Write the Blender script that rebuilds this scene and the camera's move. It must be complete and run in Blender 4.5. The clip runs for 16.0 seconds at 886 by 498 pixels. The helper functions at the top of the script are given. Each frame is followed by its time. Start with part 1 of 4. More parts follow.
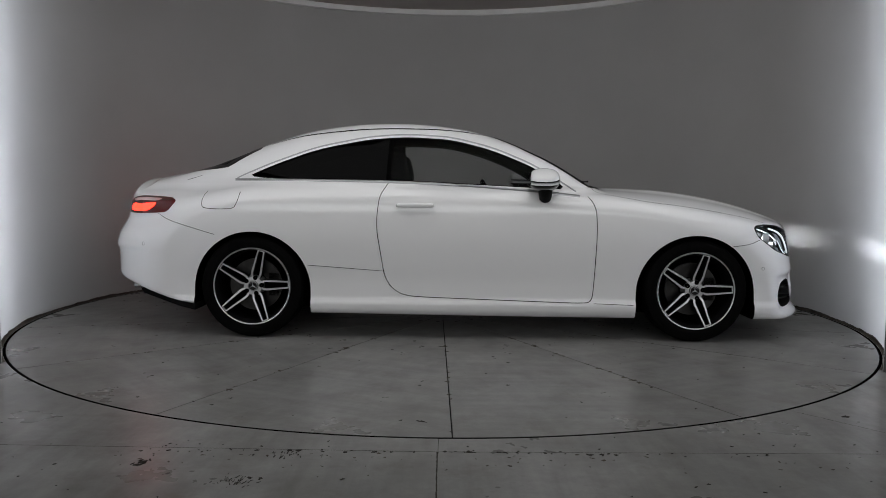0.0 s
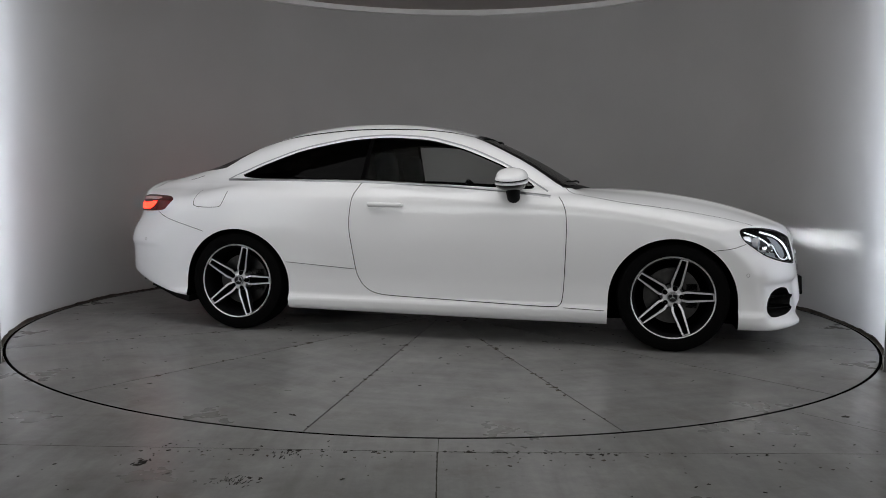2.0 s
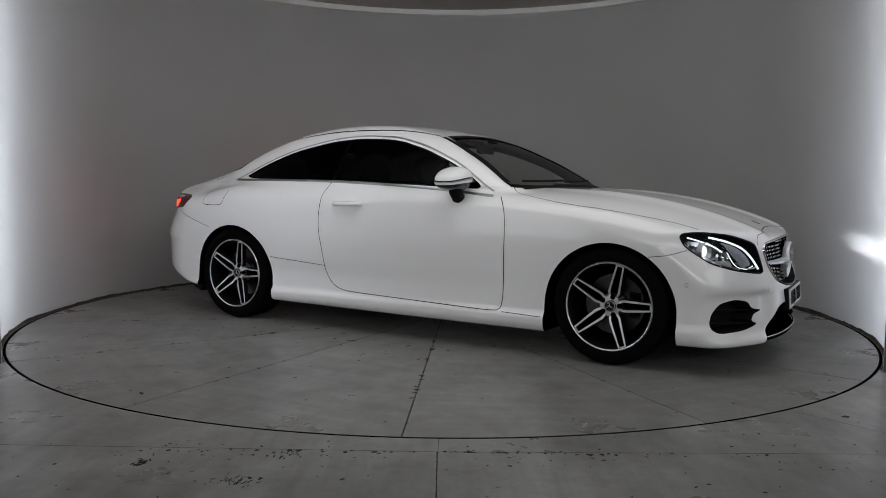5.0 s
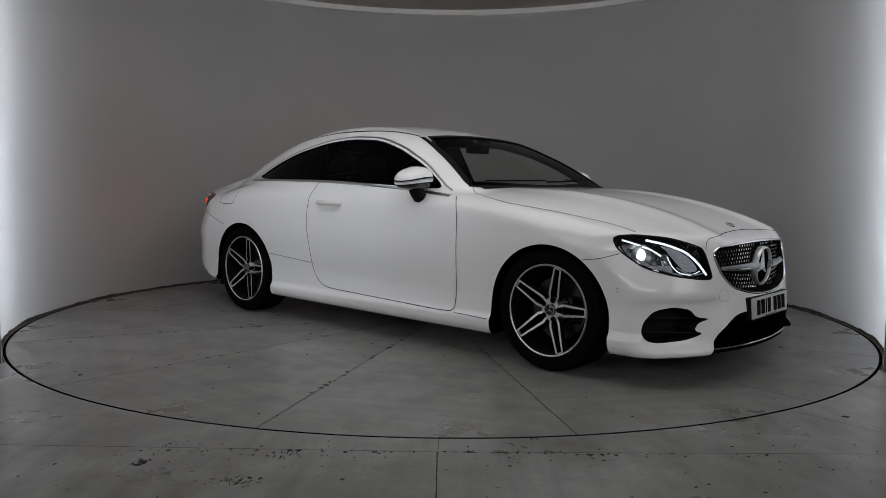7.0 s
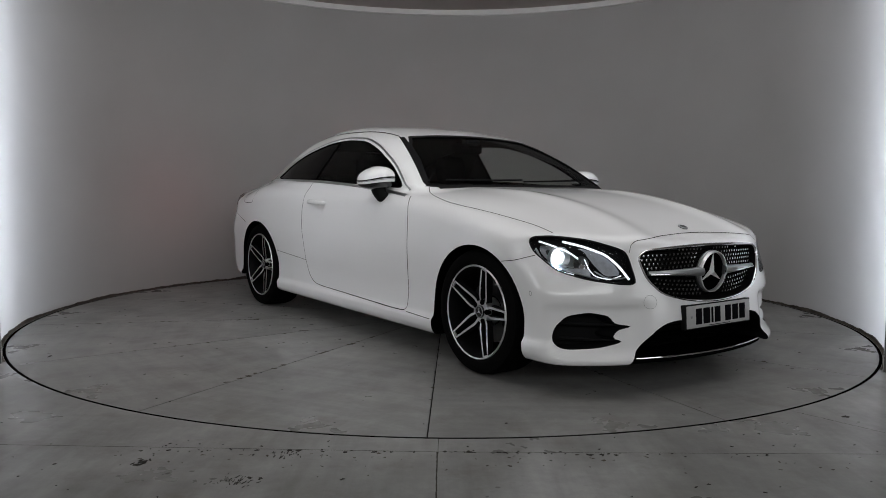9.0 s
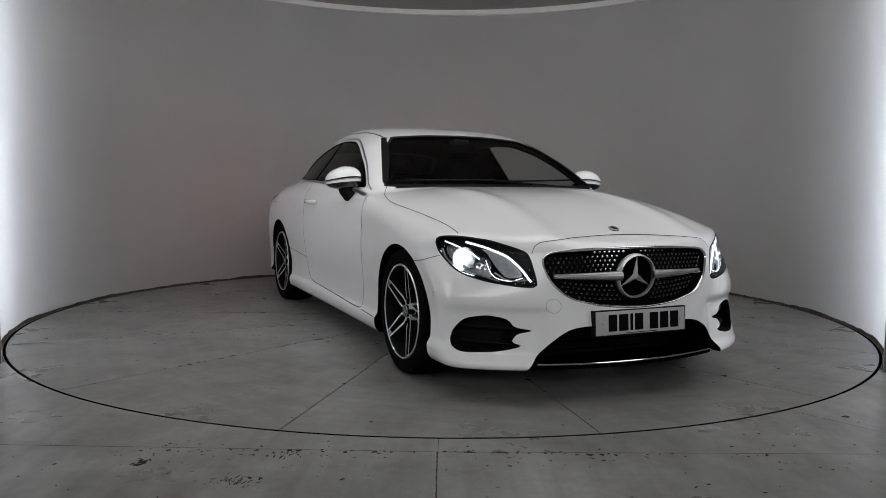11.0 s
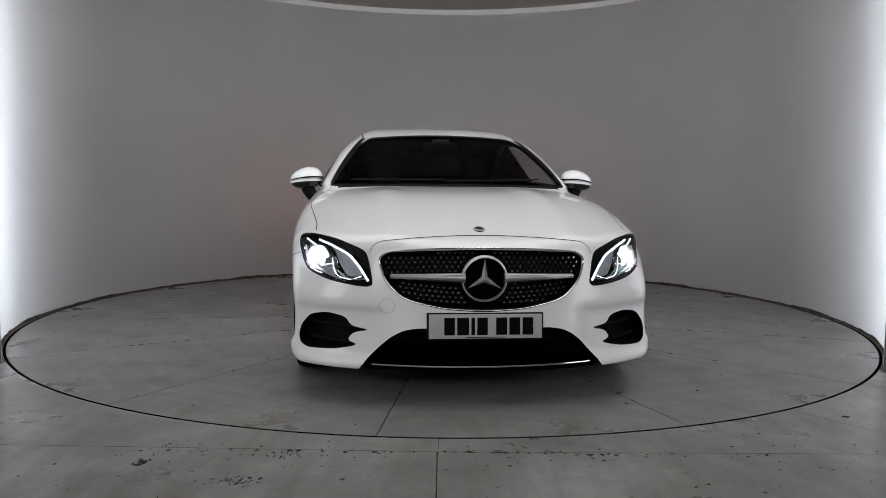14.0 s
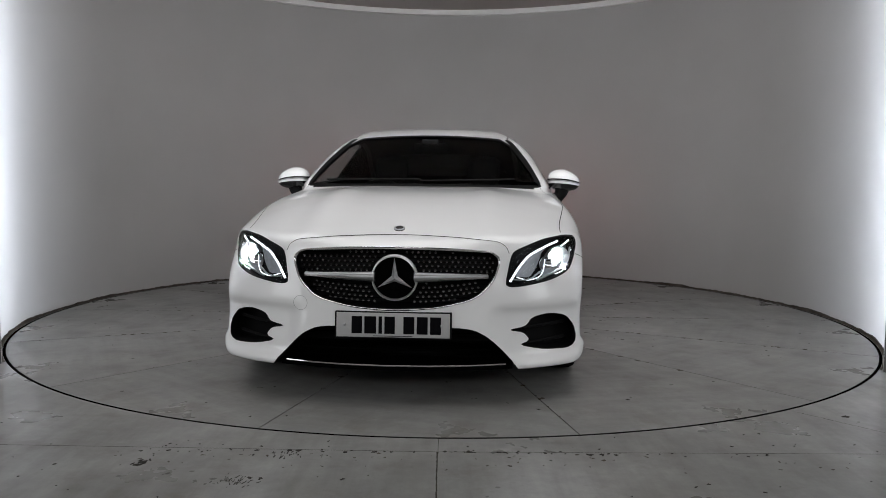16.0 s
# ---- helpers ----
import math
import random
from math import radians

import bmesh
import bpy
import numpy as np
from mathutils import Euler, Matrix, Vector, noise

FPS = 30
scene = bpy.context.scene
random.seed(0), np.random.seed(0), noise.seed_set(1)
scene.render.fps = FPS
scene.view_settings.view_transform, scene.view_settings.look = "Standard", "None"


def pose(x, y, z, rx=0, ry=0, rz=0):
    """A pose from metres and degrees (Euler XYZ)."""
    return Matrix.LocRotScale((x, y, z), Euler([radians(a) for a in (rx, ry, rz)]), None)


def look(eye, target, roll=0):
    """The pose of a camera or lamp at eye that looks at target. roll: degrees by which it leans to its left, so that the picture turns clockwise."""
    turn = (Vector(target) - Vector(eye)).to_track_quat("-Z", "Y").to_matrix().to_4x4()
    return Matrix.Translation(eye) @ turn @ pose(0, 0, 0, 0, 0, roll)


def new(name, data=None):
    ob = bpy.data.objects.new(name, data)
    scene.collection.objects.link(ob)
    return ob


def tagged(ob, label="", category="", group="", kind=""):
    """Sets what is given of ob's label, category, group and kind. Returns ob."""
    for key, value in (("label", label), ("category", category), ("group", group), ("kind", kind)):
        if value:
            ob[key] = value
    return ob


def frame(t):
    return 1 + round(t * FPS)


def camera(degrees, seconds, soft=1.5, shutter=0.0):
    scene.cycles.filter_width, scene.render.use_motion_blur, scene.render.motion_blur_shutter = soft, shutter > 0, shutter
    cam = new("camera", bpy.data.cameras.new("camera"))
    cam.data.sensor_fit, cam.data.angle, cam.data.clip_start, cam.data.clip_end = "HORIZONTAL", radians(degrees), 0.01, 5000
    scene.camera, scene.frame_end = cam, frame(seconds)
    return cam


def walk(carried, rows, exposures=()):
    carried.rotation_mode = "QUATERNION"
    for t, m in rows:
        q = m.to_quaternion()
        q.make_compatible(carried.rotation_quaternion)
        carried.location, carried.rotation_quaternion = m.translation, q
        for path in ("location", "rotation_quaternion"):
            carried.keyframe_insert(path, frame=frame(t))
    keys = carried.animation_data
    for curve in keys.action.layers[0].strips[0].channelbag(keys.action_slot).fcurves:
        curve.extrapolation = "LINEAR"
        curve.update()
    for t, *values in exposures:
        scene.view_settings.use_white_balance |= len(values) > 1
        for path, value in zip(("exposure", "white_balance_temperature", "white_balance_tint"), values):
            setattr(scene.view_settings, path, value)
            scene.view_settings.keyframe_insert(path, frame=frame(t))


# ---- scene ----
# Camera: on a stand before the opening of the round booth; it stands still.
cam = camera(58.54, 16.0, soft=0.85)
CAM = (Matrix.Translation((0, -6.052, 1.015)) @ Matrix.Rotation(radians(0.026), 4, "Z")
       @ Matrix.Rotation(radians(90 - 4.768), 4, "X") @ Matrix.Rotation(radians(0.541), 4, "Z"))
walk(cam, [(0.0, CAM), (16.0, CAM)], exposures=[(0.0, -0.28), (1.5, -0.08), (2.5, -0.03), (4.0, -0.08), (7.0, -0.14), (9.0, 0.12), (12.0, 0.27), (13.0, 0.34), (13.5, 0.42), (14.5, 0.48), (16.0, 0.48)])

# Turn of the turntable, degrees by seconds: even, then slowing to rest.
TURN = [(0.0, -0.75)] + [(0.5 * k, -0.75 - 5.934 * 0.5 * k) for k in range(1, 29)] + [
    (14.5, -86.68), (15.0, -89.52), (15.5, -91.87), (16.0, -93.52)]
CAR_X, CAR_Y = -1.229, -0.073     # rear axle's middle from the turntable's centre
R_TABLE, R_WALL, H_WALL = 2.967, 2.998, 2.94

# ---- light ----
world = bpy.data.worlds.new("world")
scene.world = world
world.use_nodes = True
world.node_tree.nodes["Background"].inputs[0].default_value = (0.8, 0.85, 1.0, 1)
world.node_tree.nodes["Background"].inputs[1].default_value = 0.005


def area_lamp(name, eye, target, w, h, power, col=(1, 1, 1)):
    d = bpy.data.lights.new(name, "AREA")
    d.shape, d.size, d.size_y, d.energy, d.color = "RECTANGLE", w, h, power, col
    ob = new(name, d)
    ob.matrix_world = look(eye, target)
    return ob


for s in (-1, 1):     # light columns behind the translucent wall, at both ends of its arc
    a = radians(-23)
    area_lamp("column_lamp", (s * (R_WALL + 0.85) * math.cos(a), (R_WALL + 0.85) * math.sin(a), 1.5), (0, 0, 1.5), 0.4, 3.0, 230, (0.84, 0.90, 1.0))
area_lamp("hall_lamp", (0, -8.5, 2.48), (0, 0.0, 1.2), 9.0, 0.8, 74, (0.98, 0.99, 1.0))
for s in (-1, 1):     # upright softboxes beside the booth's opening
    area_lamp("softbox_lamp", (s * 4.1, -4.4, 1.75), (0, -0.6, 0.9), 1.5, 2.1, 17, (0.95, 0.97, 1.0))
# added fill out of view that brightens the upper wall
area_lamp("wall_fill", (0, -2.6, 2.75), (0, 2.9, 4.0), 5.5, 0.5, 27, (0.985, 0.99, 1.0))
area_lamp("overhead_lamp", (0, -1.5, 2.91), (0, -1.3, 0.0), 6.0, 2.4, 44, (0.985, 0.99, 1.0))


# ---- materials ----
def mat(name, col, rough=0.5, metal=0.0, vary=0.0, scale=8.0, bump=0.0, bscale=60.0, coat=0.0, emit=None, power=0.0, spec=None):
    m = bpy.data.materials.new(name)
    m.use_nodes = True
    nt = m.node_tree
    b = nt.nodes["Principled BSDF"]
    b.inputs["Base Color"].default_value = (*col, 1)
    b.inputs["Roughness"].default_value = rough
    b.inputs["Metallic"].default_value = metal
    b.inputs["Coat Weight"].default_value = coat
    b.inputs["Coat Roughness"].default_value = 0.09
    if spec is not None:
        b.inputs["Specular IOR Level"].default_value = spec
    if emit:
        b.inputs["Emission Color"].default_value = (*emit, 1)
        b.inputs["Emission Strength"].default_value = power
    if vary or bump:
        tc = nt.nodes.new("ShaderNodeTexCoord")
    if vary:
        n = nt.nodes.new("ShaderNodeTexNoise")
        n.inputs["Scale"].default_value, n.inputs["Detail"].default_value = scale, 6
        nt.links.new(tc.outputs["Object"], n.inputs["Vector"])
        r = nt.nodes.new("ShaderNodeMapRange")
        r.inputs["From Min"].default_value, r.inputs["From Max"].default_value = 0.3, 0.7
        r.inputs["To Min"].default_value, r.inputs["To Max"].default_value = 1 - vary, 1 + vary
        nt.links.new(n.outputs["Fac"], r.inputs["Value"])
        mx = nt.nodes.new("ShaderNodeVectorMath")
        mx.operation = "SCALE"
        mx.inputs[0].default_value = col
        nt.links.new(r.outputs["Result"], mx.inputs["Scale"])
        nt.links.new(mx.outputs["Vector"], b.inputs["Base Color"])
        rr = nt.nodes.new("ShaderNodeMapRange")
        rr.inputs["To Min"].default_value, rr.inputs["To Max"].default_value = max(0.02, rough * (1 - vary)), min(1, rough * (1 + vary))
        nt.links.new(n.outputs["Fac"], rr.inputs["Value"])
        nt.links.new(rr.outputs["Result"], b.inputs["Roughness"])
    if bump:
        n2 = nt.nodes.new("ShaderNodeTexNoise")
        n2.inputs["Scale"].default_value, n2.inputs["Detail"].default_value = bscale, 4
        nt.links.new(tc.outputs["Object"], n2.inputs["Vector"])
        bp = nt.nodes.new("ShaderNodeBump")
        bp.inputs["Strength"].default_value, bp.inputs["Distance"].default_value = bump, 0.004
        nt.links.new(n2.outputs["Fac"], bp.inputs["Height"])
        nt.links.new(bp.outputs["Normal"], b.inputs["Normal"])
    return m


def glass(name, tint, rough=0.0):
    """A thin tinted pane: clear through, glossy at a slant."""
    m = bpy.data.materials.new(name)
    m.use_nodes = True
    nt = m.node_tree
    nt.nodes.remove(nt.nodes["Principled BSDF"])
    tr, gl, mx, lw, pw, ad = (nt.nodes.new("ShaderNode" + k) for k in ("BsdfTransparent", "BsdfGlossy", "MixShader", "LayerWeight", "Math", "Math"))
    tr.inputs["Color"].default_value = (*tint, 1)
    gl.inputs["Roughness"].default_value = rough
    lw.inputs["Blend"].default_value = 0.5
    pw.operation, ad.operation = "POWER", "MULTIPLY_ADD"
    pw.inputs[1].default_value, ad.inputs[1].default_value, ad.inputs[2].default_value = 5.5, 0.6, 0.007
    nt.links.new(lw.outputs["Facing"], pw.inputs[0])
    nt.links.new(pw.outputs[0], ad.inputs[0])
    nt.links.new(ad.outputs[0], mx.inputs[0])
    nt.links.new(tr.outputs[0], mx.inputs[1])
    nt.links.new(gl.outputs[0], mx.inputs[2])
    nt.links.new(mx.outputs[0], nt.nodes["Material Output"].inputs["Surface"])
    return m


PAINT = mat("white_paint", (0.90, 0.905, 0.905), 0.32, coat=1.0, bump=0.006, bscale=900)
BLACK = mat("black_plastic", (0.005, 0.005, 0.0055), 0.6, vary=0.15, scale=30, spec=0.15)
GLOSS_BLACK = mat("gloss_black", (0.008, 0.008, 0.009), 0.12, coat=0.5)
# near-black for black parts; also puts the shade of deep recesses into colour
VOID = mat("void_black", (0.002, 0.002, 0.002), 0.95, spec=0.0)
SEAM = mat("shut_line", (0.015, 0.015, 0.016), 0.8, spec=0.1)
CHROME = mat("chrome", (0.72, 0.72, 0.73), 0.10, metal=1.0)
SATIN = mat("satin_silver", (0.42, 0.43, 0.44), 0.36, metal=1.0)
ALLOY = mat("machined_alloy", (0.78, 0.78, 0.79), 0.42, metal=1.0, bump=0.05, bscale=400)
ALLOY_GREY = mat("grey_alloy", (0.006, 0.006, 0.0065), 0.5, spec=0.08)
RUBBER = mat("tyre_rubber", (0.0035, 0.0035, 0.0035), 0.85, vary=0.25, scale=25, bump=0.06, bscale=120, spec=0.04)
STEEL = mat("brake_steel", (0.085, 0.083, 0.081), 0.35, metal=1.0, vary=0.2, scale=20)
LEATHER = mat("black_leather", (0.0025, 0.0025, 0.0027), 0.7, vary=0.2, scale=12, spec=0.05)
TINT = glass("tinted_glass", (0.015, 0.016, 0.016))
TINT_FRONT = glass("front_glass", (0.68, 0.70, 0.69))
CLEAR = glass("clear_cover", (0.93, 0.95, 0.97))
LAMP_WHITE = mat("daylight_guide", (0.8, 0.8, 0.8), 0.3, emit=(0.88, 0.93, 1.0), power=1.1)
LAMP_BEAM = mat("projector_glow", (0.8, 0.8, 0.8), 0.2, emit=(0.92, 0.96, 1.0), power=8)
LAMP_SLIT = mat("added_beam_slit", (0.8, 0.8, 0.8), 0.2, emit=(0.92, 0.96, 1.0), power=60000)
LAMP_RED = mat("tail_glow", (0.5, 0.02, 0.01), 0.3, emit=(1.0, 0.016, 0.007), power=9)
PALE_LENS = mat("pale_lens", (0.62, 0.40, 0.40), 0.25, coat=0.6)
RED_LENS = mat("red_lens", (0.085, 0.003, 0.004), 0.15, coat=0.25, spec=0.3)
PLATE = mat("white_plate", (0.44, 0.44, 0.44), 0.45, vary=0.03, scale=40)
PLATE_INK = mat("plate_ink", (0.004, 0.004, 0.005), 0.8, spec=0.05)
MIRROR = mat("mirror_glass", (0.8, 0.8, 0.8), 0.02, metal=1.0)
WALL = mat("booth_wall", (0.535, 0.524, 0.517), 0.75, vary=0.045, scale=1.3, bump=0.03, bscale=30, spec=0.2)


def backlit(m, share, col):
    """Lets a share of the light through a thin wall skin."""
    nt = m.node_tree
    out, b = nt.nodes["Material Output"], nt.nodes["Principled BSDF"]
    tr, mx = nt.nodes.new("ShaderNodeBsdfTranslucent"), nt.nodes.new("ShaderNodeMixShader")
    tr.inputs["Color"].default_value = (*col, 1)
    mx.inputs[0].default_value = share
    nt.links.new(b.outputs[0], mx.inputs[1])
    nt.links.new(tr.outputs[0], mx.inputs[2])
    nt.links.new(mx.outputs[0], out.inputs["Surface"])
    return m


backlit(WALL, 0.25, (0.9, 0.9, 0.9))
HALL = mat("hall_wall", (0.12, 0.118, 0.115), 0.8, vary=0.05, scale=1.0, spec=0.1)
TRIM = mat("wall_trim", (0.80, 0.79, 0.78), 0.5, vary=0.03)
CEIL = mat("ceiling_paint", (0.50, 0.46, 0.44), 0.85, vary=0.04, scale=1.5, spec=0.1)


# ---- shaping ----
def link(name, verts, faces, materials, parent=None, label="", smooth=True, face_mats=None):
    me = bpy.data.meshes.new(name)
    me.from_pydata([tuple(v) for v in verts], [], [tuple(int(i) for i in f) for f in faces])
    for m in (materials if isinstance(materials, (list, tuple)) else [materials]):
        me.materials.append(m)
    if face_mats is not None:
        me.polygons.foreach_set("material_index", face_mats)
    if smooth:
        me.shade_smooth()
        me.set_sharp_from_angle(angle=radians(35))
    ob = new(name, me)
    ob.parent = parent
    if label:
        tagged(ob, label)
    return ob


def part(name, bm, material, parent=None, label="", smooth=True):
    bmesh.ops.recalc_face_normals(bm, faces=bm.faces)
    me = bpy.data.meshes.new(name)
    bm.to_mesh(me)
    bm.free()
    me.materials.append(material)
    if smooth:
        me.shade_smooth()
        me.set_sharp_from_angle(angle=radians(35))
    ob = new(name, me)
    ob.parent = parent
    if label:
        tagged(ob, label)
    return ob


def curve_of(*keys):
    """A smooth line through (x, value) keys, monotone between them."""
    x, y = np.array([k[0] for k in keys], float), np.array([k[1] for k in keys], float)
    h, d = np.diff(x), np.diff(y) / np.diff(x)
    m = np.zeros(len(x))
    m[0], m[-1] = d[0], d[-1]
    for i in range(1, len(x) - 1):
        if d[i - 1] * d[i] > 0:
            w1, w2 = 2 * h[i] + h[i - 1], h[i] + 2 * h[i - 1]
            m[i] = (w1 + w2) / (w1 / d[i - 1] + w2 / d[i])
    tx = np.linspace(x[0], x[-1], 800)
    i = np.clip(np.searchsorted(x, tx) - 1, 0, len(x) - 2)
    u = (tx - x[i]) / h[i]
    ty = (y[i] * (1 + 2 * u) * (1 - u) ** 2 + m[i] * h[i] * u * (1 - u) ** 2
          + y[i + 1] * u * u * (3 - 2 * u) + m[i + 1] * h[i] * u * u * (u - 1))
    return lambda v: np.interp(v, tx, ty)


def smax(a, b, k):
    h = np.maximum(k - np.abs(a - b), 0) / k
    return np.maximum(a, b) + h * h * k / 4


def smin(a, b, k):
    return -smax(-a, -b, k)


# Car space: x forward from the rear axle, y to its left, z up from the ground.
TOP = curve_of((-1.2, 1.01), (-0.95, 1.030), (-0.84, 1.041), (-0.5, 1.068), (0.0, 1.06), (0.9, 1.035), (1.8, 1.01), (2.15, 0.998),
               (2.37, 0.988), (2.69, 0.967), (2.89, 0.945), (3.09, 0.911), (3.29, 0.862), (3.5, 0.79), (3.62, 0.735), (3.8, 0.62))
TOP_DROP = curve_of((-1.2, 0.25), (-0.5, 0.21), (0.0, 0.10), (1.0, 0.04), (2.1, 0.06), (2.6, 0.09), (3.2, 0.13), (3.6, 0.12))
SIDE_W = curve_of((-1.1, 0.84), (-0.6, 0.895), (0.0, 0.925), (0.6, 0.915), (1.3, 0.908), (2.2, 0.908), (2.87, 0.920), (3.25, 0.905), (3.8, 0.900))
SIDE_Z = curve_of((0.0, -0.03), (0.145, -0.020), (0.20, 0.003), (0.232, 0.006), (0.272, -0.014), (0.36, -0.017), (0.5, -0.006), (0.66, 0.004), (0.78, 0.0), (0.88, -0.010), (0.95, -0.03), (1.02, -0.065), (1.2, -0.16))
REAR_X = curve_of((0.1, -0.90), (0.26, -1.03), (0.38, -1.066), (0.50, -1.068), (0.545, -1.072), (0.58, -1.084), (0.64, -1.07), (0.78, -0.995), (0.90, -0.968), (0.96, -0.935), (1.0, -0.915), (1.05, -0.90))
BELOW = curve_of((-1.2, 0.42), (-0.85, 0.335), (-0.4, 0.222), (0.35, 0.166), (2.45, 0.15), (3.2, 0.150), (3.4, 0.152), (3.8, 0.158))
ROOF = curve_of((-1.8, 0.50), (-0.9, 0.92), (-0.6, 1.052), (-0.486, 1.101), (-0.26, 1.189), (-0.064, 1.265), (0.073, 1.313), (0.325, 1.384), (0.518, 1.415), (0.711, 1.433),
                (0.942, 1.438), (1.135, 1.430), (1.289, 1.414), (1.46, 1.383), (1.608, 1.343), (1.868, 1.230), (2.062, 1.123), (2.25, 1.010), (2.6, 0.80), (3.4, 0.30))
CABIN_W = curve_of((-0.9, 0.44), (-0.5, 0.545), (-0.17, 0.672), (0.3, 0.79), (0.9, 0.845), (1.5, 0.85), (2.0, 0.80), (2.4, 0.72))


def lower_body(x, y, z):
    a = np.abs(y)
    top = (z - TOP(x) + TOP_DROP(x) * (a / 0.9) ** (2.2 + 1.6 * np.clip((x + 0.4) / 0.7, 0, 1)) - 0.015 * np.exp(-((a - 0.42) / 0.085) ** 2) * np.clip((x - 2.2) / 0.5, 0, 1)) * 0.95
    side = a - SIDE_W(x) - SIDE_Z(z)
    front = x - (3.705 - 0.26 * a ** 2 - (0.22 + 0.22 * np.clip((z - 0.48) / 0.2, 0, 1) ** 1.5) * a ** 5 - 0.16 * (z - 0.5))
    bay = 1 / ((1 + np.exp((0.475 - a) / 0.016)) * (1 + np.exp((z - 0.432) / 0.009)) * (1 + np.exp((0.205 - z) / 0.008)) * (1 + np.exp((a - 0.875) / 0.012)))
    front = front + 0.030 * bay
    rear = REAR_X(z) + 0.10 * a ** 2 + 0.68 * a ** 5 - x
    f = smax(top, side, 0.085)
    f = smax(f, front * 0.9, 0.055)
    f = smax(f, rear * 0.9, 0.05 - 0.034 * np.clip((z - 0.86) / 0.08, 0, 1))
    return smax(f, BELOW(x) - z, 0.028)


def cabin(x, y, z):
    a = np.abs(y)
    bow = 0.16 * np.clip((x - 1.0) * 1.2, -0.6, 1) - 0.13 * np.clip((x - 1.3) / 0.6, 0, 1)
    top = (z - ROOF(x + bow * a ** 2) + 0.085 * a ** 2 * (1 - 0.6 * np.clip((x - 1.5) / 0.5, 0, 1))) * 0.85
    side = (a - CABIN_W(x) + 0.66 * np.maximum(z - 1.02, -0.02) + 0.45 * np.maximum(z - 1.1, 0) ** 2) * 0.86
    return np.maximum(smax(smax(top, side, 0.085), 0.8 - z, 0.02), -0.72 - x)


def shell(x, y, z):
    return smin(lower_body(x, y, z), cabin(x, y, z), 0.03 + 0.08 * np.clip((0.35 - x) / 0.6, 0, 1))


def inner(x, y, z):
    """The hollow of the cabin."""
    c = smax(cabin(x, y, z) + 0.04, lower_body(x, y, z) + 0.10, 0.001)
    c = np.where(z > 0.99, cabin(x, y, z) + 0.04, c)
    return np.maximum(np.maximum(c, 0.28 - z), np.maximum(x - 2.32, -0.62 - x))


def first_hit(fn, start, end, steps=60):
    """Where the straight way from start to end first enters the solid fn."""
    d = end - start
    lo, hi, found = np.zeros(len(start)), np.ones(len(start)), np.zeros(len(start), bool)
    for k in range(1, steps + 1):
        t = k / steps
        inside = fn(*(start + d * t).T) < 0
        fresh = inside & ~found
        lo[fresh], hi[fresh] = t - 1 / steps, t
        found |= inside
    for _ in range(30):
        m = (lo + hi) / 2
        inside = fn(*(start + d * m[:, None]).T) < 0
        hi, lo = np.where(inside, m, hi), np.where(inside, lo, m)
    return start + d * hi[:, None]


def solid_mesh(fn, lo, hi, n, spine_x, spine_z):
    """A closed skin of the solid fn: a box of cells shrunk on to it towards a spine."""
    nx, ny, nz = n
    ids, pts, faces = {}, [], []

    def vid(i, j, k):
        if (i, j, k) not in ids:
            ids[i, j, k] = len(pts)
            pts.append((lo[0] + (hi[0] - lo[0]) * i / nx, lo[1] + (hi[1] - lo[1]) * j / ny, lo[2] + (hi[2] - lo[2]) * k / nz))
        return ids[i, j, k]

    for i in range(nx):
        for j in range(ny):
            for k, flip in ((0, 1), (nz, 0)):
                q = [vid(i, j, k), vid(i + 1, j, k), vid(i + 1, j + 1, k), vid(i, j + 1, k)]
                faces.append(q[::-1] if flip else q)
    for i in range(nx):
        for k in range(nz):
            for j, flip in ((0, 0), (ny, 1)):
                q = [vid(i, j, k), vid(i + 1, j, k), vid(i + 1, j, k + 1), vid(i, j, k + 1)]
                faces.append(q[::-1] if flip else q)
    for j in range(ny):
        for k in range(nz):
            for i, flip in ((0, 1), (nx, 0)):
                q = [vid(i, j, k), vid(i, j + 1, k), vid(i, j + 1, k + 1), vid(i, j, k + 1)]
                faces.append(q[::-1] if flip else q)
    p = np.array(pts)
    q = np.stack([np.clip(p[:, 0], *spine_x), 0 * p[:, 0], 0 * p[:, 0] + spine_z], 1)
    return first_hit(fn, p, q), faces


# Three views on the car: from its right side (x, z), from the front (y, z), from above (x, y).
def on_right(x, z):
    return (x, -1.3, z), (x, 0.0, z)


def on_left(x, z):
    return (x, 1.3, z), (x, 0.0, z)


def on_front(y, z):
    return (4.2, y, z), (1.2, y, z)


def on_rear(y, z):
    return (-1.5, y, z), (0.6, y, z)


def on_top(x, y):
    return (x, y, 1.7), (x, y, 0.4)


def on_corner(s, ex=3.25, ey=0.70, dx=0.788, dy=0.616):
    """From outside a corner of the car on the side s, along (dx, dy): (across, z)."""
    def f(a, z):
        px, py = ex - dy * a, s * (ey + dx * a)
        return (px + 1.2 * dx, py + s * 1.2 * dy, z), (px - 0.9 * dx, py - s * 0.9 * dy, z)
    return f


def on_tail(s):
    return on_corner(s, -0.70, 0.75, -0.7071, 0.7071)


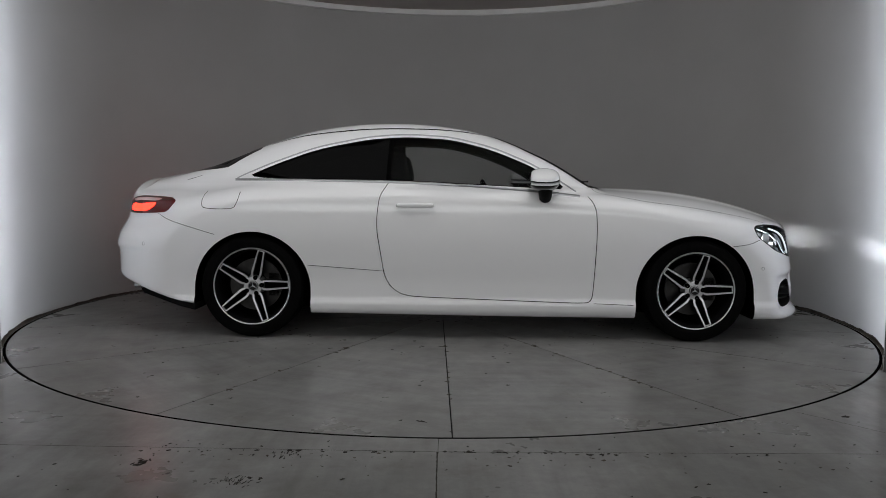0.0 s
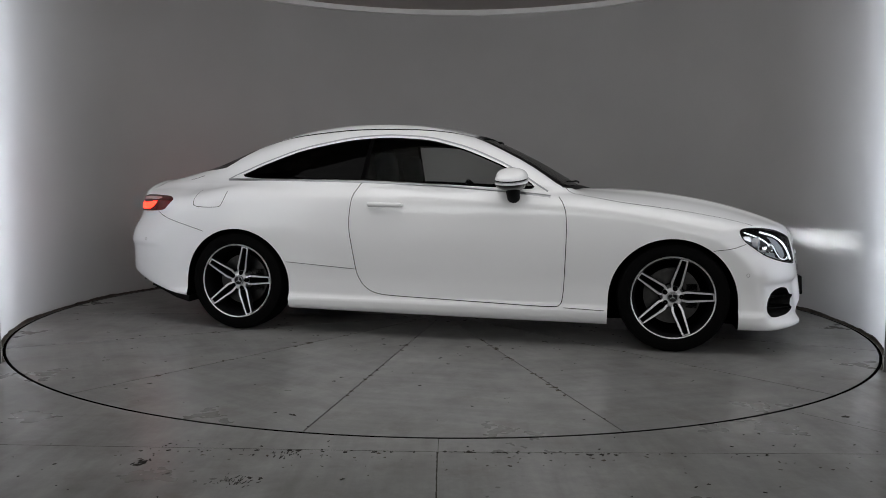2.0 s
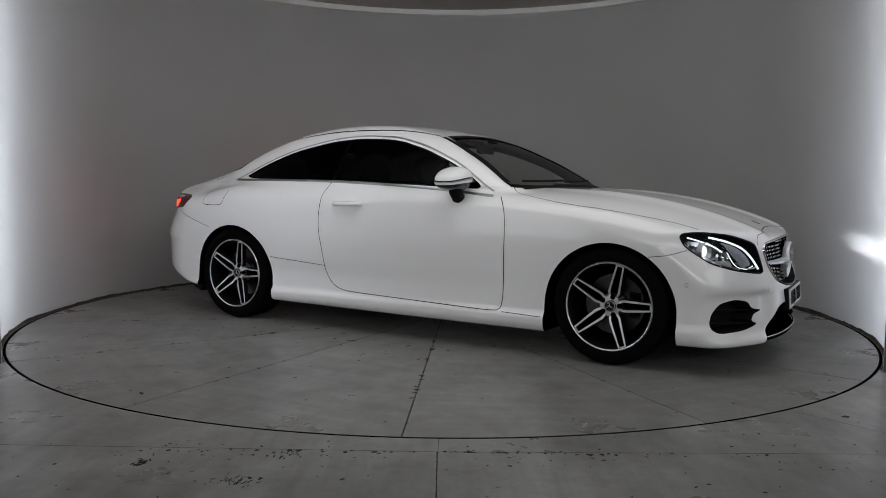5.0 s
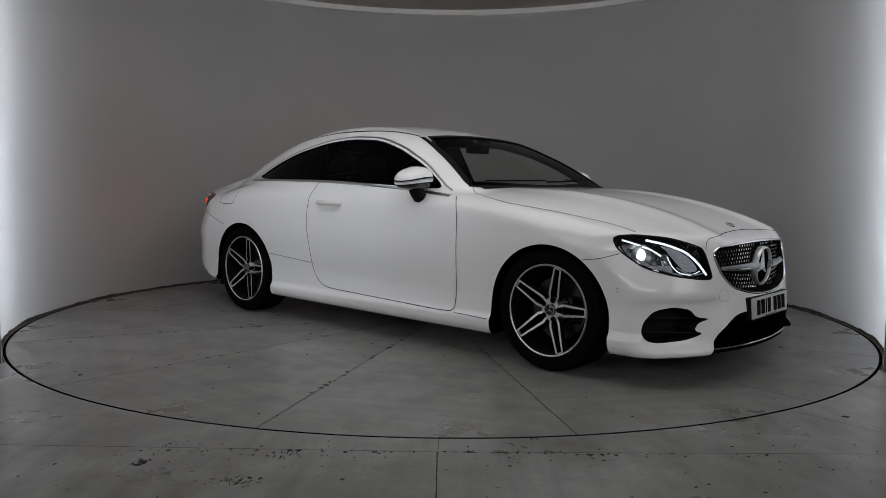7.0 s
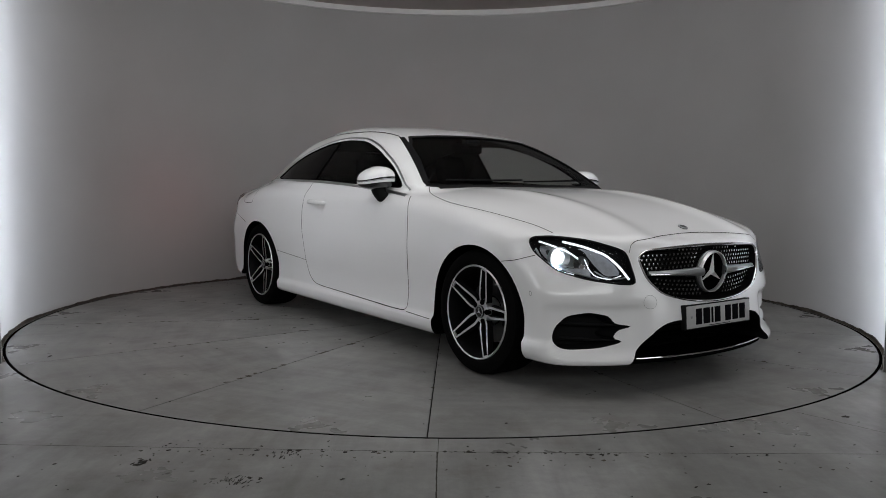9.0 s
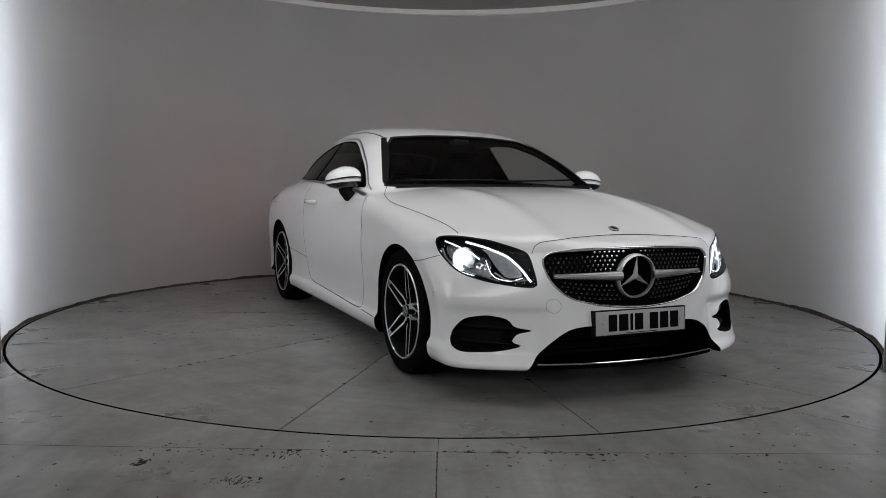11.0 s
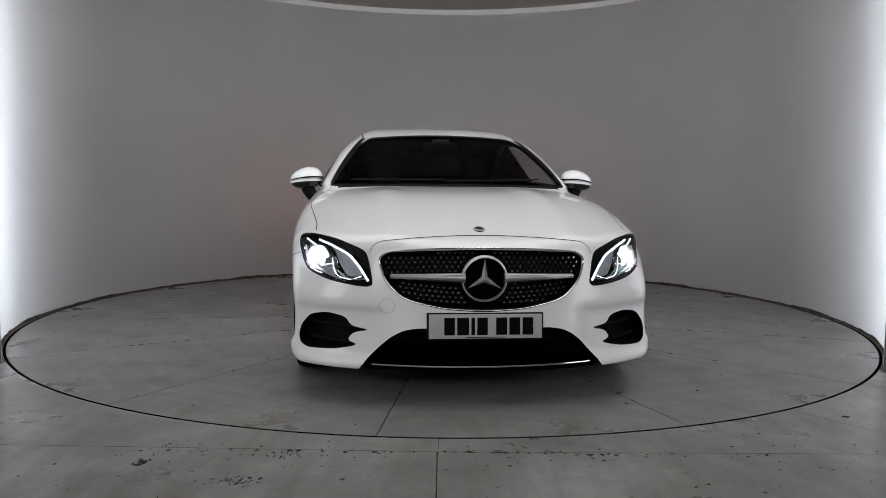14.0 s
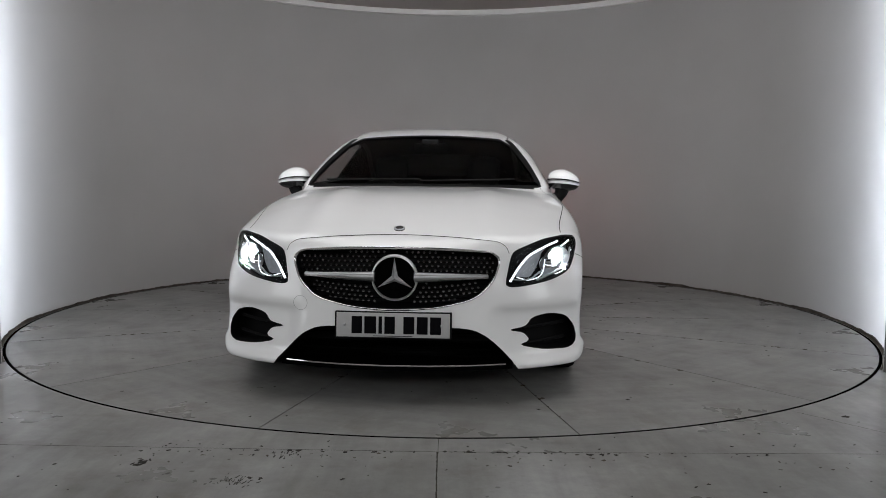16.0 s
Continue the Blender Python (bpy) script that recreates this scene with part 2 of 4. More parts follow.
def lay(points, view, lift=0.0, fn=None):
    """Points of a view laid on the car's skin, lifted off it along its normal."""
    fn = fn or shell
    ends = [view(*p) for p in points]
    h = first_hit(fn, np.array([e[0] for e in ends], float), np.array([e[1] for e in ends], float), 150)
    if lift:
        e = 0.004
        g = np.stack([fn(h[:, 0] + e, h[:, 1], h[:, 2]) - fn(h[:, 0] - e, h[:, 1], h[:, 2]),
                      fn(h[:, 0], h[:, 1] + e, h[:, 2]) - fn(h[:, 0], h[:, 1] - e, h[:, 2]),
                      fn(h[:, 0], h[:, 1], h[:, 2] + e) - fn(h[:, 0], h[:, 1], h[:, 2] - e)], 1)
        g /= np.maximum(np.linalg.norm(g, axis=1), 1e-9)[:, None]
        h = h + g * lift
    return h


def rounded(points, closed=True, step=0.02, times=2):
    """A line through corner points with its corners cut round, then evenly stepped."""
    p = np.array(points, float)
    for _ in range(times):
        nxt = np.roll(p, -1, 0)
        if closed:
            p = np.stack([0.82 * p + 0.18 * nxt, 0.18 * p + 0.82 * nxt], 1).reshape(-1, p.shape[1])
        else:
            q = np.stack([0.82 * p[:-1] + 0.18 * p[1:], 0.18 * p[:-1] + 0.82 * p[1:]], 1).reshape(-1, p.shape[1])
            p = np.vstack([p[:1], q, p[-1:]])
    if closed:
        p = np.vstack([p, p[:1]])
    s = np.concatenate([[0], np.cumsum(np.linalg.norm(np.diff(p, axis=0), axis=1))])
    n = max(8, int(s[-1] / step))
    u = np.linspace(0, s[-1], n + 1)[:n if closed else n + 1]
    return np.stack([np.interp(u, s, p[:, i]) for i in range(p.shape[1])], 1)


def patch(name, outline, view, material, parent, lift=0.001, rings=10, label="", thick=0.0):
    """A panel inside an outline, lying on the skin."""
    o = np.asarray(outline)
    c, n = o.mean(0), len(o)
    pts = np.vstack([c + (o - c) * ((rings - k) / rings) for k in range(rings)] + [c[None]])
    v = lay(pts, view, lift)
    faces = []
    for k in range(rings - 1):
        for i in range(n):
            j = (i + 1) % n
            faces.append((k * n + i, k * n + j, (k + 1) * n + j, (k + 1) * n + i))
    faces += [((rings - 1) * n + i, (rings - 1) * n + (i + 1) % n, rings * n) for i in range(n)]
    if thick:
        rim = lay(o, view, lift - thick)
        b = len(v)
        v = np.vstack([v, rim])
        faces += [(i, b + i, b + (i + 1) % n, (i + 1) % n) for i in range(n)]
    e0, e1 = view(*c)
    out = np.array(e0) - np.array(e1)
    a, b2, c2 = (np.array(v[k]) for k in faces[0][:3])
    if np.dot(np.cross(b2 - a, c2 - a), out) < 0:
        faces = [f[::-1] for f in faces]
    return link(name, v, faces, material, parent, label)


def bead(name, line, view, width, material, parent, lift=0.001, height=0.0, closed=False, label="", fn=None):
    """A narrow strip along a line on the skin, with a raised middle."""
    p = np.asarray(line)
    t = np.roll(p, -1, 0) - np.roll(p, 1, 0) if closed else np.gradient(p, axis=0)
    t = t / np.maximum(np.linalg.norm(t, axis=1), 1e-9)[:, None]
    nrm = np.stack([-t[:, 1], t[:, 0]], 1) * width / 2
    rows = [lay(p + nrm * k, view, lift + height * (1 - k * k), fn) for k in (-1, -0.6, 0, 0.6, 1)]
    n, v, faces = len(p), np.vstack(rows), []
    for r in range(4):
        for i in range(n if closed else n - 1):
            j = (i + 1) % n
            faces.append((r * n + i, r * n + j, (r + 1) * n + j, (r + 1) * n + i))
    e0, e1 = view(*p[0])
    a, b, c = (v[k] for k in faces[0][:3])
    if np.dot(np.cross(b - a, c - a), np.array(e0) - np.array(e1)) < 0:
        faces = [f[::-1] for f in faces]
    return link(name, v, faces, material, parent, label)


def prism(outline, start, end):
    """A closed cutter: an outline of 3D points at start and at end."""
    a, b, n = np.asarray(start), np.asarray(end), len(start)
    v = np.vstack([a, b])
    f = [tuple(range(n))[::-1], tuple(range(n, 2 * n))] + [(i, (i + 1) % n, n + (i + 1) % n, n + i) for i in range(n)]
    bm = bmesh.new()
    vs = [bm.verts.new(p) for p in v]
    for q in f:
        bm.faces.new([vs[i] for i in q])
    bmesh.ops.recalc_face_normals(bm, faces=bm.faces)
    return bm


def sweep(name, path, radius, material, parent, closed=False, sides=8, label="", flat=1.0):
    """A round bar along a 3D line."""
    p, n = np.asarray(path, float), len(path)
    t = np.roll(p, -1, 0) - np.roll(p, 1, 0) if closed else np.gradient(p, axis=0)
    t /= np.linalg.norm(t, axis=1)[:, None]
    ref = np.array([0.0, 0.0, 1.0]) if abs(t[:, 2]).mean() < 0.8 else np.array([1.0, 0, 0])
    a = np.cross(t, ref)
    a /= np.maximum(np.linalg.norm(a, axis=1), 1e-9)[:, None]
    b = np.cross(a, t)
    r = np.broadcast_to(np.asarray(radius, float), (n,))[:, None]
    v = np.vstack([p + r * (a * math.cos(k) + b * flat * math.sin(k)) for k in np.linspace(0, 2 * math.pi, sides, endpoint=False)])
    f = []
    for k in range(sides):
        k2 = (k + 1) % sides
        for i in range(n if closed else n - 1):
            j = (i + 1) % n
            f.append((k * n + i, k2 * n + i, k2 * n + j, k * n + j))
    if not closed:
        f += [tuple(k * n for k in range(sides)), tuple(k * n + n - 1 for k in range(sides))[::-1]]
    return link(name, v, f, material, parent, label)


def lathe(profile, steps=64, axis="y"):
    """A ring body turned round the y axis from (radius, y) pairs, closed."""
    bm = bmesh.new()
    m = len(profile)
    vs = [[bm.verts.new((r * math.cos(2 * math.pi * k / steps), y, r * math.sin(2 * math.pi * k / steps))) for r, y in profile] for k in range(steps)]
    for k in range(steps):
        for i in range(m):
            j, k2 = (i + 1) % m, (k + 1) % steps
            bm.faces.new((vs[k][i], vs[k][j], vs[k2][j], vs[k2][i]))
    return bm


def box(lo, hi, bevel=0.0):
    bm = bmesh.new()
    bmesh.ops.create_cube(bm, size=1)
    for v in bm.verts:
        v.co = Vector([(lo[i] + hi[i]) / 2 + v.co[i] * (hi[i] - lo[i]) for i in range(3)])
    if bevel:
        bmesh.ops.bevel(bm, geom=bm.edges[:], offset=bevel, segments=3, affect="EDGES", profile=0.5)
    return bm


# ---- the booth ----
def booth():
    # floor outside the turntable: a ring and the rest of the sheet
    n, v, f = 128, [], []
    radii = [R_TABLE + 0.011, 3.2, 4.5, 9.0]
    for r in radii:
        v += [(r * math.cos(2 * math.pi * k / n), r * math.sin(2 * math.pi * k / n), 0) for k in range(n)]
    for i in range(len(radii) - 1):
        f += [(i * n + k, (i + 1) * n + k, (i + 1) * n + (k + 1) % n, i * n + (k + 1) % n) for k in range(n)]
    tagged(link("floor", v, f, FLOOR), "worn grey painted concrete floor with stains", "floor", kind="structure")
    # pit below the gap, its shade put into the near-black colour
    v = [(r * math.cos(2 * math.pi * k / n), r * math.sin(2 * math.pi * k / n), z) for r, z in ((R_TABLE + 0.011, 0), (R_TABLE + 0.011, -0.15), (R_TABLE - 0.05, -0.15)) for k in range(n)]
    f = [(i * n + k, i * n + (k + 1) % n, (i + 1) * n + (k + 1) % n, (i + 1) * n + k) for i in range(2) for k in range(n)]
    tagged(link("floor_gap", v, f, VOID), "dark narrow gap round the turntable", "floor", kind="structure")
    # round wall, open towards the camera
    a0, a1, m = radians(-35.5), radians(215.5), 120
    v, f = [], []
    for k in range(m + 1):
        a = a0 + (a1 - a0) * k / m
        for r, z in ((R_WALL, 0.0), (R_WALL, H_WALL), (R_WALL + 0.006, H_WALL), (R_WALL + 0.006, 0.0)):
            v.append((r * math.cos(a), r * math.sin(a), z))
    for k in range(m):
        for i in range(4):
            f.append((k * 4 + i, k * 4 + 4 + i, k * 4 + 4 + (i + 1) % 4, k * 4 + (i + 1) % 4))
    f += [(0, 1, 2, 3), (m * 4 + 3, m * 4 + 2, m * 4 + 1, m * 4)]
    tagged(link("wall_round", v, f, WALL), "plain pale grey curved booth wall", "wall", kind="structure")
    # added wings from the arc's ends, out of sight, that screen the light columns
    for k, a in enumerate((a0, a1)):
        c, n = math.cos(a), math.sin(a)
        e = [(r * c - t * n, r * n + t * c) for r, t in ((R_WALL + 0.006, -0.03), (R_WALL + 2.2, -0.03), (R_WALL + 2.2, 0.03), (R_WALL + 0.006, 0.03))]
        tagged(part("light_blocker_%d" % (k + 1), prism(e, [(x, y, 0.0) for x, y in e], [(x, y, H_WALL) for x, y in e]), HALL), "added dark screen that blocks the column light", "wall", kind="structure")
    # thin ragged crust on the foot of the wall: dirt plus painted gap shade
    v, f, rng = [], [], random.Random(3)
    for k in range(m * 6 + 1):
        a = a0 + (a1 - a0) * k / (m * 6)
        h = 0.010 + 0.006 * rng.random() + 0.022 * max(0, noise.noise((a * 5, 0, 0))) + 0.012 * max(0, noise.noise((a * 19, 3, 0)))
        for q, z in ((R_TABLE + 0.012, 0.001), (R_WALL - 0.003, 0.004), (R_WALL - 0.002, h), (R_WALL, h + 0.001)):
            v.append((q * math.cos(a), q * math.sin(a), z))
    f = [(k * 4 + i, k * 4 + 4 + i, k * 4 + 5 + i, k * 4 + 1 + i) for k in range(m * 6) for i in range(3)]
    tagged(link("baseboard", v, f, DIRT_SHADE), "dark strip of dirt and painted shade at the foot of the wall", "baseboard", kind="structure")
    # trim at the top of the wall
    v, f = [], []
    for k in range(m + 1):
        a = a0 + (a1 - a0) * k / m
        for r, z in ((R_WALL - 0.004, H_WALL - 0.056), (R_WALL - 0.03, H_WALL - 0.05), (R_WALL - 0.03, H_WALL + 0.004), (R_WALL - 0.004, H_WALL + 0.004)):
            v.append((r * math.cos(a), r * math.sin(a), z))
    for k in range(m):
        for i in range(4):
            f.append((k * 4 + i, k * 4 + 4 + i, k * 4 + 4 + (i + 1) % 4, k * 4 + (i + 1) % 4))
    tagged(link("trim", v, f, TRIM), "white trim ring along the top of the wall", "trim", kind="structure")
    tagged(part("ceiling", box((-9, -9, H_WALL + 0.006), (9, 9, H_WALL + 0.15)), CEIL), "dull brownish grey ceiling", "ceiling", kind="structure")
    for k, (lo, hi) in enumerate((((-9, -9, 0), (9, -8.9, H_WALL)), ((-9, -8.9, 0), (-8.9, 9, H_WALL)), ((8.9, -8.9, 0), (9, 9, H_WALL)))):
        tagged(part("wall_outer_%d" % (k + 1), box(lo, hi), HALL), "plain grey wall of the hall", "wall", kind="structure")


def turntable():
    n, v, f = 160, [], []
    for r, z in ((0.0, -0.012), (R_TABLE - 0.03, -0.012), (R_TABLE - 0.03, -0.14)):
        v += [(r * math.cos(2 * math.pi * k / n), r * math.sin(2 * math.pi * k / n), z) for k in range(n)]
    for i in range(2):
        f += [(i * n + k, (i + 1) * n + k, (i + 1) * n + (k + 1) % n, i * n + (k + 1) % n) for k in range(n)]
    ob = tagged(new("turntable", None), "round grey painted turntable with radial plate joints and scuffs", "turntable")
    link("base", v, f, SEAM, ob, "dark base seen in the joints")
    # blackened rim ring: the gap's darkness is held in its colour
    v = [(r * math.cos(2 * math.pi * k / n), r * math.sin(2 * math.pi * k / n), z) for r, z in ((R_TABLE - 0.0065, -0.03), (R_TABLE - 0.0065, -0.001), (R_TABLE, -0.003), (R_TABLE, -0.05)) for k in range(n)]
    link("rim", v, [(i * n + k, i * n + (k + 1) % n, (i + 1) * n + (k + 1) % n, (i + 1) * n + k) for i in range(3) for k in range(n)], VOID, ob, "black rim that carries the gap's shade")
    step, m, gap = 2 * math.pi / 14, 12, 0.0016
    v, f = [], []
    for r, z, inset in ((0.15, -0.01, 0.0), (0.15, -0.002, 0.0), (0.152, 0.0, 0.0015), (1.0, 0.0, 0.0015), (2.0, 0.0, 0.0015), (R_TABLE - 0.007, 0.0, 0.0015), (R_TABLE - 0.007, -0.02, 0.0)):
        e = (gap + inset) / r
        v += [(r * math.cos(a), r * math.sin(a), z) for a in np.linspace(e, step - e, m + 1)]
    rows = len(v) // (m + 1)
    for i in range(rows - 1):
        f += [(i * (m + 1) + k, (i + 1) * (m + 1) + k, (i + 1) * (m + 1) + k + 1, i * (m + 1) + k + 1) for k in range(m)]
    for k in (0, m):     # the joint's flanks
        b = len(v)
        v += [(*v[i * (m + 1) + k][:2], -0.012) for i in range(rows)]
        f += [(i * (m + 1) + k, b + i, b + i + 1, (i + 1) * (m + 1) + k) for i in range(rows - 1)]
    first = link("plate", v, f, FLOOR, ob)
    first.rotation_euler = (0, 0, radians(-88.4))
    for k in range(1, 14):
        p = new("plate", first.data)
        p.parent, p.rotation_euler = ob, (0, 0, radians(-88.4) + k * step)
    v = [(0.149 * math.cos(2 * math.pi * k / 40), 0.149 * math.sin(2 * math.pi * k / 40), z) for z in (0, -0.012) for k in range(40)]
    link("hub_plate", v, [tuple(range(40))] + [(k, 40 + k, 40 + (k + 1) % 40, (k + 1) % 40) for k in range(40)], FLOOR, ob)
    rng = random.Random(5)
    spots = [(1.18 + CAR_X, -2.68 + CAR_Y, 0.032)] + [(*polar(rng.uniform(1.0, 2.85), rng.uniform(0, 6.3)), rng.uniform(0.004, 0.016)) for _ in range(170)]
    for k in range(14):   # chipped paint along the joints
        a = radians(-88.4) + k * step
        for _ in range(5):
            spots.append((*polar(rng.uniform(0.8, 2.95), a + rng.uniform(-0.003, 0.003)), rng.uniform(0.004, 0.012)))
    tagged(flecks("paint_chips", spots, rng, CHIP, 0.001), "dark chips and specks in the paint", kind="stuff").parent = ob
    rust = []
    for k in range(14):
        a = radians(-88.4) + k * step
        for _ in range(rng.randrange(6, 26)):
            rust.append((*polar(rng.triangular(0.9, 2.9, 1.3), a + rng.gauss(0, 0.0035)), rng.uniform(0.008, 0.03)))
    tagged(flecks("rust_stains", rust, rng, RUST, 0.0008), "brown rust stains along the joints", kind="stuff").parent = ob
    return ob


def polar(r, a):
    return r * math.cos(a), r * math.sin(a)


def flecks(name, spots, rng, material, lift):
    """Thin ragged flakes lying on the floor."""
    v, f = [], []
    for x, y, r, *drawn in spots:
        turn, n, b = rng.uniform(0, 6.3), 13, len(v)
        long = rng.uniform(0.35, 1.0)
        if drawn:
            long, turn = drawn
        for z in (lift, 0.0):
            rr = random.Random(int(x * 1e5) + int(y * 1e4))
            for k in range(n):
                a = 2 * math.pi * k / n
                q = r * rr.uniform(0.25, 1.0) * (1.0 if z == 0 else 0.9)
                px, py = q * math.cos(a), q * long * math.sin(a)
                v.append((x + px * math.cos(turn) - py * math.sin(turn), y + px * math.sin(turn) + py * math.cos(turn), z))
        f.append(tuple(range(b, b + n)))
        f += [(b + k, b + n + k, b + n + (k + 1) % n, b + (k + 1) % n) for k in range(n)]
    return link(name, v, f, material, smooth=False)


def floor_marks():
    """Joints and damage of the floor before the turntable."""
    rng = random.Random(9)

    def joint(a, b, w):
        a, b = Vector(a), Vector(b)
        n = int((b - a).length / 0.02)
        d = (b - a).normalized()
        e = Vector((-d.y, d.x))
        v = []
        for k in range(n + 1):
            p = a.lerp(b, k / n)
            for s in (-1, 1):
                q = p + e * s * w * rng.uniform(0.35, 1.1)
                v.append((q.x, q.y, 0.0012))
        return tagged(link("floor_joint", v, [(2 * k, 2 * k + 2, 2 * k + 3, 2 * k + 1) for k in range(n)], CHIP, smooth=False), "dark worn joint in the concrete floor", "floor joint", kind="structure")

    joint((-2.4, -3.085), (0.0, -3.135), 0.0024)
    joint((0.0, -3.135), (2.6, -3.10), 0.0022)
    joint((-0.013, -2.985), (-0.013, -3.135), 0.0015)
    joint((-0.016, -3.135), (-0.016, -8.8), 0.0032)
    joint((1.60, -2.56), (3.4, -4.75), 0.0018)
    spots = [(-1.08, -3.27, 0.022), (-1.06, -3.25, 0.018), (-1.11, -3.29, 0.014), (-0.95, -3.38, 0.013), (-0.66, -3.41, 0.012), (-0.62, -3.42, 0.014), (-0.34, -3.42, 0.014), (0.86, -3.46, 0.014), (1.79, -2.62, 0.024),
             (1.62, -3.42, 0.016), (0.56, -3.15, 0.02), (0.66, -3.15, 0.014), (-0.45, -3.14, 0.012)]
    for _ in range(26):     # dragged drips below the joint
        spots.append((-0.585 + rng.gauss(0, 0.028), -3.145 - 0.07 * rng.random(), rng.uniform(0.006, 0.020), rng.uniform(0.10, 0.25), radians(90 + rng.gauss(0, 9))))
    for _ in range(14):     # an oval scrape
        q = rng.uniform(0, 6.3)
        spots.append((-1.085 + 0.016 * math.cos(q), -3.275 + 0.026 * math.sin(q), rng.uniform(0.008, 0.018), 0.5, 1.1 + rng.gauss(0, 0.4)))
    for _ in range(26):
        spots.append((rng.uniform(-1.2, -0.35), -3.125 + rng.gauss(0, 0.05), rng.uniform(0.003, 0.011)))
    for _ in range(44):
        spots.append((rng.uniform(-1.1, 1.3), -3.135 + rng.gauss(0, 0.006), rng.uniform(0.005, 0.016)))
    for _ in range(70):
        spots.append((rng.uniform(-2.4, 2.4), rng.uniform(-3.75, -2.75), rng.uniform(0.003, 0.011)))
    for _ in range(40):     # a tuft of scratches
        q = rng.gauss(0, 0.03)
        spots.append((-0.70 + q, -3.44 + rng.gauss(0, 0.03), rng.uniform(0.005, 0.018), rng.uniform(0.08, 0.22), radians(80) - q * 6 + rng.gauss(0, 0.2)))
    rust = [(rng.uniform(-1.3, 1.5), -3.14 - abs(rng.gauss(0, 0.10)), rng.uniform(0.003, 0.013)) for _ in range(60)]
    tagged(flecks("floor_stains", rust, rng, RUST, 0.0007), "brown stains on the floor", "floor damage", kind="stuff")
    spots = [q for q in spots if math.hypot(q[0], q[1]) > R_TABLE + 0.03]
    tagged(flecks("floor_chips", spots, rng, CHIP, 0.0016), "dark chips, stains and scuffs on the floor", "floor damage", kind="stuff")


def floor_paint():
    """Grey floor paint: cloudy patches, brownish stains, dragged scuffs and uneven gloss."""
    m = mat("painted_concrete", (0.2, 0.2, 0.2), 0.4)
    nt = m.node_tree
    b = nt.nodes["Principled BSDF"]
    b.inputs["Specular IOR Level"].default_value = 0.32
    tc = nt.nodes.new("ShaderNodeTexCoord")

    def noise_of(scale, detail=5, stretch=(1, 1, 1), rough=0.6):
        mp = nt.nodes.new("ShaderNodeMapping")
        mp.inputs["Scale"].default_value = stretch
        nt.links.new(tc.outputs["Object"], mp.inputs["Vector"])
        n = nt.nodes.new("ShaderNodeTexNoise")
        n.inputs["Scale"].default_value, n.inputs["Detail"].default_value, n.inputs["Roughness"].default_value = scale, detail, rough
        nt.links.new(mp.outputs[0], n.inputs["Vector"])
        return n.outputs["Fac"]

    def ramp(src, *stops):
        r = nt.nodes.new("ShaderNodeValToRGB")
        e = r.color_ramp.elements
        e[0].position, e[0].color = stops[0][0], (*stops[0][1], 1)
        e[1].position, e[1].color = stops[-1][0], (*stops[-1][1], 1)
        for p, c in stops[1:-1]:
            e.new(p).color = (*c, 1)
        nt.links.new(src, r.inputs[0])
        return r.outputs[0]

    def mix(kind, fac, a, c):
        x = nt.nodes.new("ShaderNodeMix")
        x.data_type, x.blend_type = "RGBA", kind
        if isinstance(fac, float):
            x.inputs[0].default_value = fac
        else:
            nt.links.new(fac, x.inputs[0])
        nt.links.new(a, x.inputs[6])
        if isinstance(c, tuple):
            x.inputs[7].default_value = (*c, 1)
        else:
            nt.links.new(c, x.inputs[7])
        return x.outputs[2]

    cloud = ramp(noise_of(1.1, 6), (0.28, (0.175, 0.175, 0.170)), (0.5, (0.240, 0.240, 0.233)), (0.72, (0.315, 0.315, 0.308)))
    fine = ramp(noise_of(9, 8, (1, 1, 1), 0.7), (0.28, (0.78, 0.78, 0.78)), (0.72, (1.13, 1.13, 1.13)))
    drag = ramp(noise_of(2.0, 6, (2.2, 0.9, 1)), (0.45, (1, 1, 1)), (0.8, (0.78, 0.765, 0.73)))
    streak = ramp(noise_of(1.3, 5, (9, 0.8, 1), 0.65), (0.32, (0.84, 0.835, 0.82)), (0.5, (1, 1, 1)), (0.70, (1.16, 1.16, 1.15)))
    stain = ramp(noise_of(3.1, 7, (1, 1.3, 1), 0.7), (0.55, (0, 0, 0)), (0.72, (0.6, 0.6, 0.6)))
    col = mix("MULTIPLY", 0.8, mix("MULTIPLY", 1.0, mix("MULTIPLY", 1.0, cloud, fine), drag), streak)
    col = mix("MIX", stain, col, (0.119, 0.105, 0.086))
    nt.links.new(col, b.inputs["Base Color"])
    nt.links.new(ramp(noise_of(1.7, 5), (0.3, (0.24, 0.24, 0.24)), (0.7, (0.42, 0.42, 0.42))), b.inputs["Roughness"])
    bp = nt.nodes.new("ShaderNodeBump")
    bp.inputs["Strength"].default_value, bp.inputs["Distance"].default_value = 0.06, 0.004
    nt.links.new(noise_of(14, 6), bp.inputs["Height"])
    nt.links.new(bp.outputs["Normal"], b.inputs["Normal"])
    return m


FLOOR = floor_paint()
CHIP = mat("chipped_paint", (0.034, 0.030, 0.025), 0.8, vary=0.5, scale=20, spec=0.2)
DIRT_SHADE = mat("foot_dirt_shade", (0.085, 0.074, 0.064), 0.9, vary=0.5, scale=9, spec=0.1)
RUST = mat("rust_stain", (0.075, 0.062, 0.046), 0.7, vary=0.5, scale=30, spec=0.2)


